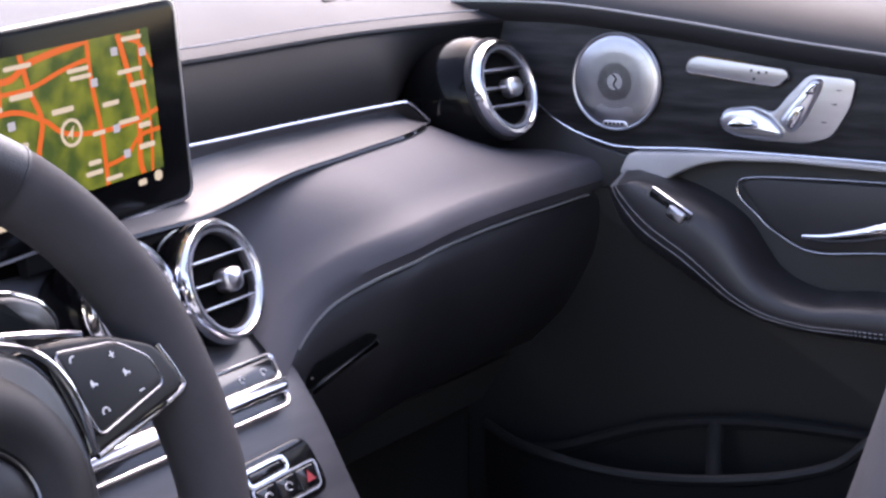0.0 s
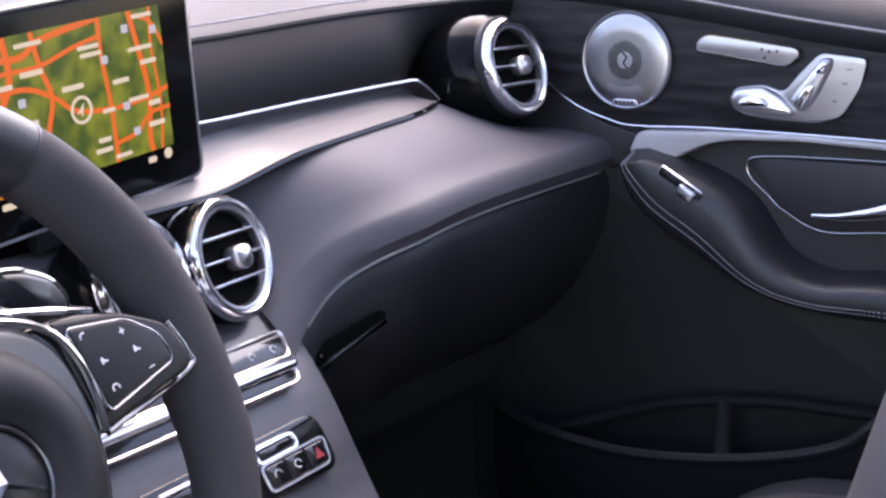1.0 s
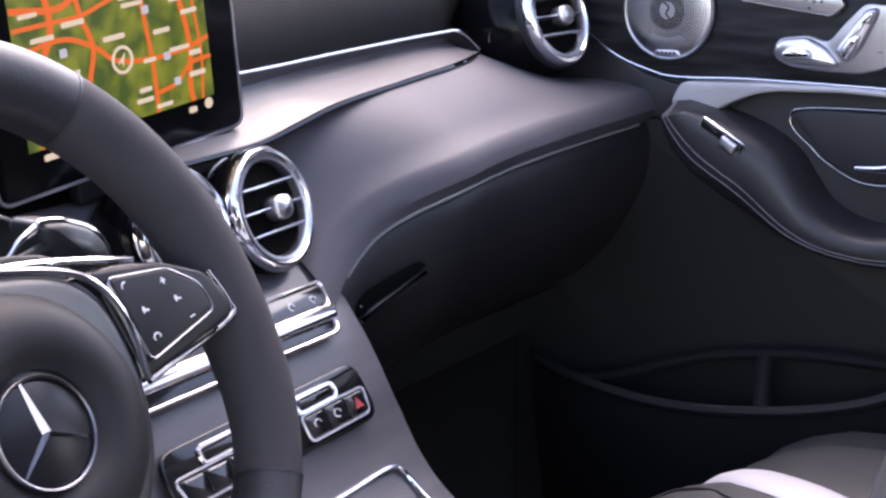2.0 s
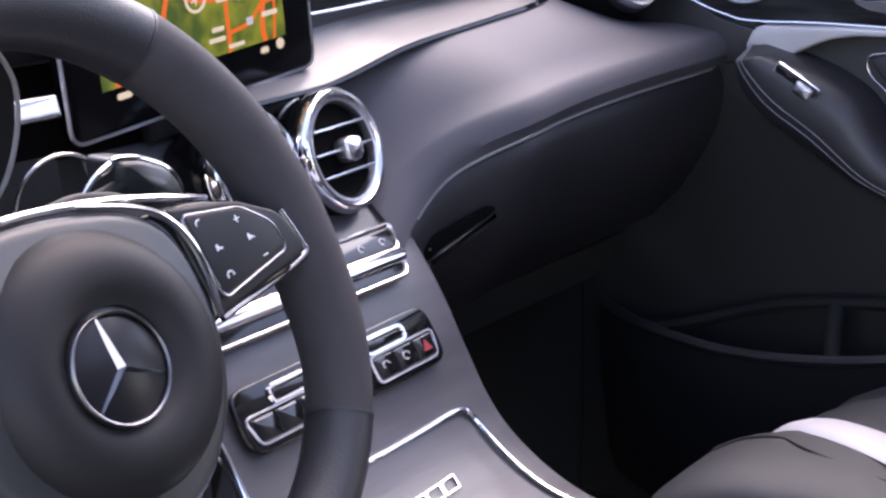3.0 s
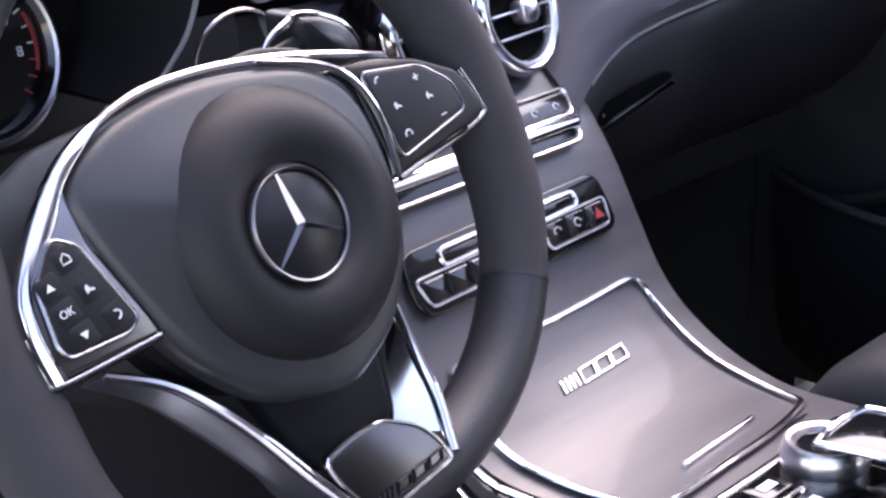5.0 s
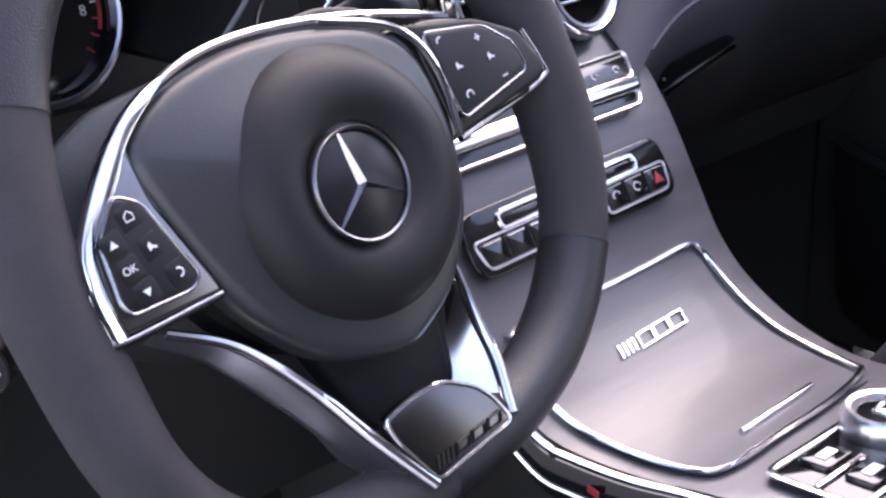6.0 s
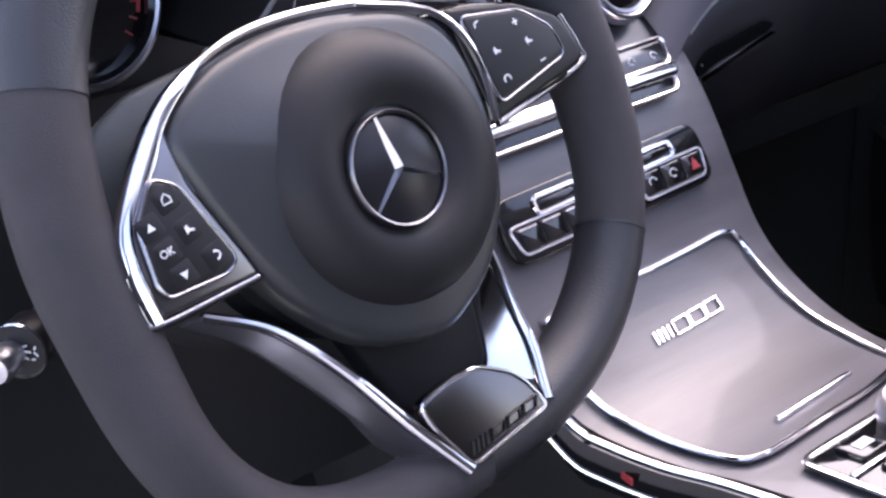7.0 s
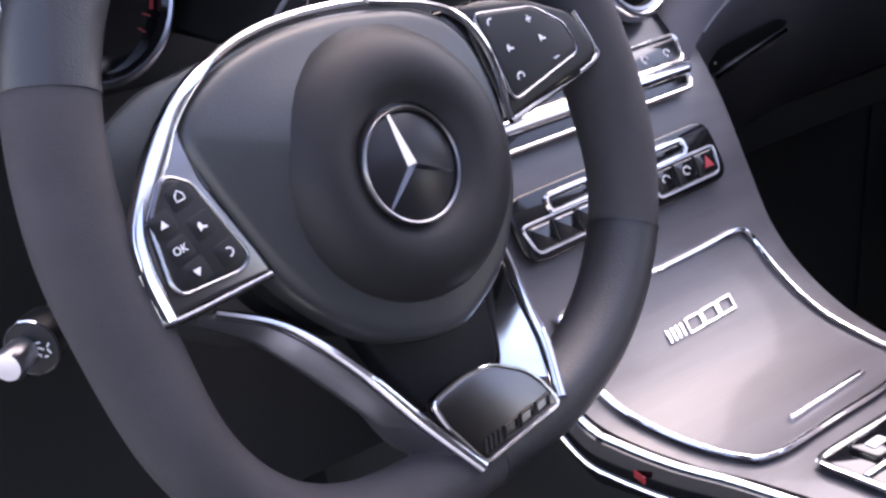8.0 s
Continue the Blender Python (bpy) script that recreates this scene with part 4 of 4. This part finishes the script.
part("chrome_edge", tube(spline([gface @ Vector((x, z, 0.009)) for x, z in ((-0.2635, 0.694), (-0.26, 0.697), (-0.243, 0.6945), (-0.2245, 0.6865), (-0.2135, 0.675), (-0.211, 0.664))], 6), 0.0019, seg=8), CHROME, gs, "chrome edge")
part("side_edge", tube(spline([gface @ Vector((x, z, 0.008)) for x, z in ((-0.263, 0.694), (-0.274, 0.689), (-0.2835, 0.681))], 5), lambda q: (0.003 - 0.0016 * q, 0.003 - 0.0016 * q), seg=8), CHROME, gs, "chrome spur")
part("shaft", tube([(-0.32, 0.11, 0.664), (-0.256, 0.106, 0.681)], 0.005, seg=12), DARKPLASTIC, gs, "black shaft")

# ---- instrument cluster ----
ic = thing("instrument_cluster", "dark instrument cluster with chrome-ringed gauges under a hood", "instrument cluster")
HOOD = [(-0.352, 0.655), (-0.3353, 0.672), (-0.3177, 0.691), (-0.308, 0.712), (-0.304, 0.733), (-0.307, 0.752), (-0.3228, 0.7732), (-0.352, 0.793), (-0.395, 0.805)]
hood = spline([(x, z, 0) for x, z in HOOD] + [(-0.88 - x, z, 0) for x, z in HOOD[::-1]], 4)
part("hood", rows([[((p.x + 0.44) * k - 0.44, y, 0.73 + (p.y - 0.73) * k) for p in hood] for y, k in ((0.36, 1.06), (0.22, 1.05), (0.14, 1.0), (0.132, 0.985), (0.14, 0.965), (0.3, 0.92))]), MATT, ic, "black arched hood")
part("hood_edge", tube([(p.x, 0.132, p.y) for p in hood], 0.0016, (0, 1, 0), seg=6), GREYTRIM, ic, "thin edge of the hood")
part("face", slab(rounded([(-0.14, -0.07), (0.14, -0.07), (0.13, 0.08), (-0.13, 0.08)], 0.03), 0.01, frame_of((-0.44, 0.24, 0.69), (1, 0, 0), (0, 0.3, 1)), 0.003), MATT, ic, "black dial face")
for x in (-0.545, -0.412):
    gm = frame_of((x, 0.2, 0.69), (1, 0, 0), (0, 0.3, 1))
    g = part("gauge", lathe([(0.053, -0.02), (0.053, 0.0), (0.05, 0.003), (0.047, 0.0), (0.047, -0.008), (0.001, -0.008)], gm), GLOSS, ic, "round gauge")
    part("gauge_ring", lathe([(0.053, -0.004), (0.0545, 0.002), (0.052, 0.004), (0.0495, 0.002)], gm, caps=False), SATIN, g, "silver gauge ring")
    for i in range(21):
        q = radians(220 - 13 * i)
        part("tick", box(0.005, 0.001, 0.0006, gm @ pose(0.042 * math.cos(q), 0.042 * math.sin(q), -0.0072, 0, 0, math.degrees(q))), RED if i > 17 else INK, g)
part("red_zone", rows([[gm @ Vector(((0.0455 - w) * math.cos(q), (0.0455 - w) * math.sin(q), -0.0068)) for w in (0, 0.0025)] for q in (radians(22 - 44 * i / 12) for i in range(13))]), RED, g, "red band of the rev counter")
for txt, q in (("6", 47), ("7", 24), ("8", -8)):
    lettering(txt, 0.0085, gm @ pose(0.034 * math.cos(radians(q)), 0.034 * math.sin(radians(q)), -0.0072), INK, g)
part("side_ring", tube([(-0.235 + 0.036 * math.cos(q), 0.19, 0.652 + 0.033 * math.sin(q)) for q in (2 * math.pi * i / 30 for i in range(30))], 0.0014, (0, 1, 0), True, 6), GUNMETAL, ic, "thin chrome ring")

# ---- passenger door ----
door = thing("passenger_door", "closed front passenger door with black ash trim and leather armrest", "door")
DX = frame_of((0.645, 0, 0), (0, -1, 0), (0, 0, 1))  # local x runs rearward, y up, z into the cabin


def D(y, z, lift=0.0):
    return DX @ Vector((-y, z, lift))


def door_slab(poly, thick, lift=0.0, bevel=0.002, r=0.006, dome=0.0):
    return slab(rounded([(-y, z) for y, z in poly], r), thick, DX @ pose(0, 0, lift), bevel, dome)


part("panel", door_slab([(0.36, 0.08), (-0.75, 0.08), (-0.75, 0.66), (0.36, 0.70)], 0.02, -0.02, 0.004), DARKPLASTIC, door, "black lower door skin")


def top_z(y):
    return interp(y, [(-0.8, 0.70), (-0.13, 0.776), (-0.035, 0.788), (0.085, 0.806), (0.215, 0.822), (0.3, 0.825)])


ys = [0.36 - 1.1 * i / 40 for i in range(41)]
part("window_ledge", rows([[D(y, top_z(y) + h, l) for l, h in ((0.0, -0.02), (0.012, -0.012), (0.02, -0.002), (0.02, 0.006), (0.012, 0.016), (0.0, 0.028), (-0.03, 0.042), (-0.07, 0.05))] for y in ys]), TOPPAD, door, "padded leather window ledge")
part("ledge_seam", tube([D(y, top_z(y) + 0.004, 0.0215) for y in ys], 0.0014, seg=6), THREAD, door, "stitched seam")
part("ash_panel", rows([[D(y, top_z(y) - 0.018 + (0.672 - top_z(y) + 0.018) * t, 0.002 + 0.006 * math.sin(math.pi * t)) for t in (0, 0.15, 0.3, 0.5, 0.7, 0.85, 1)] for y in ys]), DOORWOOD, door, "black open-pore ash panel")
tl = spline([D(0.31, 0.768, 0.012), D(0.2613, 0.7218, 0.012), D(0.22, 0.694, 0.012), D(0.178, 0.6795, 0.012), D(0.1445, 0.6745, 0.012), D(0.0536, 0.677, 0.012), D(-0.134, 0.6745, 0.012), D(-0.4, 0.665, 0.012), D(-0.7, 0.65, 0.012)], 6)
part("chrome_line", tube(tl, 0.0013, seg=8), CHROME, door, "chrome line under the ash trim")
part("dash_end_cap", door_slab([(0.36, 0.71), (0.26, 0.715), (0.19, 0.675), (0.14, 0.664), (0.15, 0.63), (0.36, 0.6)], 0.006, 0.0, 0.003), LEATHER, door, "dark leather front panel")
part("metal_strip", door_slab([(0.139, 0.6705), (0.05, 0.6748), (-0.041, 0.676), (-0.136, 0.6725), (-0.7, 0.655), (-0.7, 0.646), (-0.1366, 0.6665), (-0.041, 0.67), (0.03, 0.6675), (0.056, 0.6625), (0.075, 0.655), (0.102, 0.6405), (0.1505, 0.646)], 0.022, 0.0, 0.003, 0.008), STRIP, door, "grey satin strip")
a_low = spline([(0.142, 0.652, 0), (0.146, 0.625, 0), (0.123, 0.587, 0), (0.069, 0.554, 0), (0.002, 0.519, 0), (-0.06, 0.505, 0), (-0.157, 0.501, 0), (-0.5, 0.501, 0)], 12)
a_top = spline([(0.125, 0.653, 0), (0.088, 0.644, 0), (0.047, 0.63, 0), (0.009, 0.606, 0), (-0.03, 0.557, 0), (-0.079, 0.539, 0), (-0.155, 0.544, 0), (-0.5, 0.545, 0)], 12)


def arm_at(i, share):
    """A point on the armrest's rounded section: share 0 at the inner edge, 1 at the lower edge."""
    a, b = a_top[i], a_low[i]
    q = math.pi * share
    c, s2 = math.cos(q), math.sin(q)
    c = math.copysign(abs(c) ** 0.7, c)
    m2 = (a + b) / 2 + (a - b) / 2 * c
    fade = min(1.0, 0.45 + i / 12)
    return D(m2.x, m2.y, 0.068 * fade * s2 ** 0.45 if s2 > 1e-6 else -0.004)


part("armrest", rows([[arm_at(i, j / 16) for j in range(17)] for i in range(len(a_low))]), LEATHER, door, "padded leather armrest")
bms = bmesh.new()
out = Vector((-0.0012, 0, 0))
for share in (0.54, 0.6):
    low = spline([arm_at(i, share) + out for i in range(len(a_low) - 4)], 3)
    for i in range(len(low) - 1):
        tube([low[i].lerp(low[i + 1], 0.15), low[i].lerp(low[i + 1], 0.65)], 0.0007, (1, 0, 0), False, 4, bms)
tagged(part("stitching", bms, THREAD, door, "grey double stitching on the armrest"), kind="stuff")
part("pull_recess", door_slab([(0.0205, 0.642), (0.0058, 0.6495), (-0.3, 0.651), (-0.35, 0.62), (-0.3, 0.588), (-0.136, 0.5835), (-0.0624, 0.5785), (-0.02, 0.596)], 0.004, 0.0, 0.002, 0.012), LEATHER, door, "dark door pull recess")
part("recess_line", tube(spline([D(y, z, 0.006) for y, z in ((-0.3, 0.653), (-0.133, 0.6536), (-0.04, 0.6525), (0.0058, 0.65), (0.0205, 0.644), (0.0176, 0.6285), (-0.001, 0.612), (-0.02, 0.596), (-0.0624, 0.578), (-0.1358, 0.5833), (-0.3, 0.59))], 6), 0.0012, seg=8), GUNMETAL, door, "thin silver outline of the recess")
hp = spline([D(-0.052, 0.594, 0.01), D(-0.08, 0.596, 0.016), D(-0.11, 0.602, 0.022), D(-0.15, 0.612, 0.026), D(-0.22, 0.62, 0.024)], 6)
part("door_handle", tube(hp, lambda s: (0.003 + 0.004 * s, 0.003 + 0.008 * s), (0, 0, 1), seg=12), CHROME, door, "polished chrome door handle")
wm = DX @ pose(-0.0725, 0.6225, 0.06, 0, 0, -30)
ws = part("window_switch", slab(rounded([(-0.024, -0.009), (0.026, -0.009), (0.026, 0.008), (-0.024, 0.008)], 0.003), 0.006, wm, 0.002), GLOSS, door, "black window switch")
part("switch_frame", tube(spline([wm @ Vector((p[0], p[1], 0.005)) for p in rounded([(-0.025, -0.01), (0.027, -0.01), (0.027, 0.009), (-0.025, 0.009)], 0.003)], 1, True), 0.0014, (1, 0, 0), True, 6), CHROME, ws, "chrome frame")
part("switch_rocker", slab(rounded([(0.002, -0.007), (0.022, -0.007), (0.022, 0.006), (0.002, 0.006)], 0.003), 0.007, wm @ pose(0, 0, 0.003), 0.003), SATIN, ws, "silver rocker")

# speaker
spk = thing("door_speaker", "round perforated aluminium speaker grille on the door", "speaker", "", DX @ pose(-0.158, 0.7443, 0.009) @ Matrix.Scale(1.02, 4))
part("bezel", lathe([(0.051, 0), (0.0515, 0.004), (0.05, 0.0055), (0.0488, 0.005), (0.0485, 0.001)], caps=False), GRILLE, spk, "satin bezel")
part("grille", lathe([(0.049, 0.003), (0.046, 0.0052), (0.03, 0.0064), (0.012, 0.0068), (0.001, 0.0069)]), GRILLE, spk, "brushed aluminium grille")
bmh = bmesh.new()
for k in range(3, 16):
    r = 0.00275 * k + 0.002
    n = int(2 * math.pi * r / 0.0031)
    for i in range(n):
        q = 2 * math.pi * (i + 0.5 * (k % 2)) / n
        if k > 9 and 235 < math.degrees(q) < 305:
            continue
        hr = 0.00145 if k < 7 else 0.00095 if k < 11 else 0.00075
        z = 0.0071 if r < 0.03 else 0.0071 - 0.0016 * ((r - 0.03) / 0.016) ** 1.2
        c = [bmh.verts.new((r * math.cos(q) + hr * math.cos(j * math.pi / 3), r * math.sin(q) + hr * math.sin(j * math.pi / 3), z)) for j in range(6)]
        bmh.faces.new(c)
tagged(part("perforation", bmh, VOID, spk, "fine round perforations", False), kind="stuff")
part("emblem", tube(spline([(-0.003, 0.008, 0.0074), (0.002, 0.003, 0.0076), (-0.001, -0.003, 0.0076), (0.004, -0.009, 0.0074)], 5), 0.0009, (0, 0, 1), seg=6), DARKPLASTIC, spk, "small curved dark mark")
part("name_plate", slab(rounded([(-0.016, -0.047), (0.016, -0.047), (0.013, -0.041), (-0.013, -0.041)], 0.003), 0.003, pose(0, 0, 0.004), 0.001), SATIN, spk, "small raised plate")
for i in range(5):
    part("plate_mark", slab([(-0.011 + 0.0046 * i, -0.0455), (-0.008 + 0.0046 * i, -0.0455), (-0.008 + 0.0046 * i, -0.0425), (-0.011 + 0.0046 * i, -0.0425)], 0.0004, pose(0, 0, 0.007)), DARKPLASTIC, spk)

mem = thing("memory_switch", "flat aluminium seat memory switch on the door", "switch", "", DX @ pose(-0.0225, 0.7588, 0.008, 0, 0, -6.0))
mp = [(-0.055, -0.008), (0.045, -0.010), (0.056, 0.002), (0.052, 0.009), (-0.045, 0.0105), (-0.055, 0.003)]
part("face", slab(rounded(mp, 0.006), 0.004, None, 0.0015), GRILLE, mem, "brushed aluminium face")
part("edge", tube(spline([(p[0], p[1], 0.003) for p in rounded(mp, 0.006)], 1, True), 0.0014, (0, 0, 1), True, 6), CHROME, mem, "chrome edge")
for x, y in ((0.016, 0.003), (0.024, 0.002), (0.032, 0.003), (0.02, -0.005)):
    part("mark", lathe([(0.0016, 0), (0.0016, 0.0004)], pose(x, y, 0.0041), 8), DARKPLASTIC, mem)

sc = thing("seat_adjuster", "seat-shaped aluminium seat adjustment switches on the door", "switch", "", DX @ pose(0.002, 0.0005, 0.008))
sp = [(-0.043, 0.708), (-0.036, 0.72), (-0.005, 0.724), (0.016, 0.717), (0.03, 0.735), (0.052, 0.758), (0.1, 0.754), (0.094, 0.725), (0.076, 0.695), (0.05, 0.688), (0.0, 0.689), (-0.03, 0.693)]
part("base", slab(rounded(sp, 0.008), 0.003, None, 0.0012), GRILLE, sc, "flat aluminium base")
c1 = [(-0.042, 0.708), (-0.034, 0.719), (-0.005, 0.7225), (0.014, 0.714), (0.03, 0.697), (0.02, 0.691), (-0.02, 0.692), (-0.036, 0.698)]
part("cushion_switch", slab(rounded(c1, 0.007), 0.01, None, 0.005), SATIN, sc, "raised cushion-shaped switch")
part("cushion_rocker", slab(rounded([(-0.032, 0.705), (-0.02, 0.714), (0.0, 0.71), (0.004, 0.703), (-0.025, 0.7)], 0.004), 0.014, None, 0.004), CHROME, sc, "raised rocker")
c2 = [(0.022, 0.709), (0.038, 0.731), (0.056, 0.754), (0.067, 0.753), (0.066, 0.745), (0.05, 0.712), (0.036, 0.697)]
part("back_switch", slab(rounded(c2, 0.007), 0.01, None, 0.005), SATIN, sc, "raised backrest-shaped switch")
part("back_rocker", slab(rounded([(0.03, 0.709), (0.041, 0.726), (0.052, 0.727), (0.045, 0.711), (0.037, 0.701)], 0.004), 0.013, None, 0.003), CHROME, sc, "raised rocker")
part("head_switch", slab(rounded([(0.05, 0.738), (0.056, 0.75), (0.064, 0.75), (0.06, 0.738)], 0.003), 0.013, None, 0.003), CHROME, sc, "small headrest switch")
for x, y in ((0.08, 0.742), (0.076, 0.728), (0.066, 0.71)):
    part("mark", slab([(x, y), (x + 0.005, y), (x + 0.005, y + 0.001), (x, y + 0.001)], 0.0004, pose(0, 0, 0.003)), DARKPLASTIC, sc)

# door pocket
pk = thing("door_pocket", "black plastic door pocket with moulded bottle holder", "door pocket")
lipp = spline([(0.62, 0.32, 0.34), (0.58, 0.236, 0.335), (0.57, 0.118, 0.33), (0.57, -0.011, 0.347), (0.572, -0.11, 0.378), (0.575, -0.16, 0.42), (0.6, -0.25, 0.47), (0.62, -0.5, 0.48)], 6)
part("wall", rows([[p + Vector((0.004, 0, 0.0)), p, p + Vector((0.0, 0, -0.06)), p + Vector((0.03, 0, -0.22))] for p in lipp]), MATT, pk, "outer wall")
part("lip", tube(lipp, 0.006, seg=8), DARKPLASTIC, pk, "rounded lip")
back = spline([(0.605, 0.27, 0.325), (0.61, 0.214, 0.332), (0.62, 0.108, 0.371), (0.62, 0.02, 0.39), (0.62, -0.051, 0.397), (0.62, -0.2, 0.40)], 6)
part("rear_rim", tube(back, 0.007, seg=8), MATT, pk, "rear rim")
part("divider", tube(spline([(0.62, 0.03, 0.388), (0.605, 0.026, 0.375), (0.585, 0.018, 0.352), (0.572, 0.012, 0.34)], 5), (0.009, 0.006), seg=10), MATT, pk, "moulded divider")

# ---- passenger seat ----
seat = thing("passenger_seat", "grey leather passenger seat with white leather insert", "seat")


def cushion(x0, x1, prof2, material, label, name):
    g = []
    for i in range(21):
        t = i / 20
        x = x0 + (x1 - x0) * t
        e = math.sqrt(max(0.0, 1 - abs(2 * t - 1) ** 3))
        g.append([(x, y + (1 - e) * dy, z - (1 - e) * 0.03) for y, z, dy in prof2])
    g.insert(0, [(x, y - 0.01, min(z, 0.13)) for x, y, z in g[0]])
    g.append([(x, y - 0.01, min(z, 0.13)) for x, y, z in g[-1]])
    return part(name, rows(g), material, seat, label)


base = [(0.0, 0.12, -0.01), (0.018, 0.2, -0.01), (0.021, 0.26, -0.02), (0.018, 0.3, -0.02), (0.011, 0.326, -0.02), (-0.003, 0.346, -0.01), (-0.023, 0.366, 0), (-0.05, 0.382, 0), (-0.09, 0.396, 0), (-0.16, 0.404, 0), (-0.3, 0.395, 0), (-0.5, 0.37, 0)]
cushion(0.138, 0.3, [(y, z + 0.004, d) for y, z, d in base], SEATDARK, "dark grey leather side bolster", "bolster")
part("bolster_seam", tube(spline([(0.24, -0.025, 0.3725), (0.246, -0.05, 0.3865), (0.238, -0.085, 0.3985), (0.215, -0.12, 0.4045), (0.19, -0.2, 0.4055)], 6), 0.0012, seg=6), DARKPLASTIC, seat, "curved dark seam")
cushion(0.283, 0.47, [(y - 0.02, z - 0.016, d) for y, z, d in base], SEATDARK, "dark grey leather cushion panel", "cushion")
cushion(0.455, 0.58, [(y, z - 0.045, d) for y, z, d in base], SEATDARK, "dark grey leather side bolster", "bolster")
strip = spline([(0.302, -0.05, 0.361), (0.297, -0.068, 0.38), (0.28, -0.1, 0.397), (0.246, -0.165, 0.408), (0.21, -0.25, 0.407), (0.19, -0.4, 0.395)], 5)
part("insert", tube(strip, (0.021, 0.006), seg=10), WHITE, seat, "white leather strip beside the bolster")
part("backrest", rows([[(0.39 + 0.2 * math.cos(q), -0.262 - 0.16 * t + 0.08 * math.sin(q), 0.38 + 0.55 * t) for q in (2 * math.pi * i / 24 for i in range(24))] for t in (0, 0.05, 0.1, 0.5, 0.9, 1)], closed_v=True, caps=True), SEATGREY, seat, "grey leather backrest")
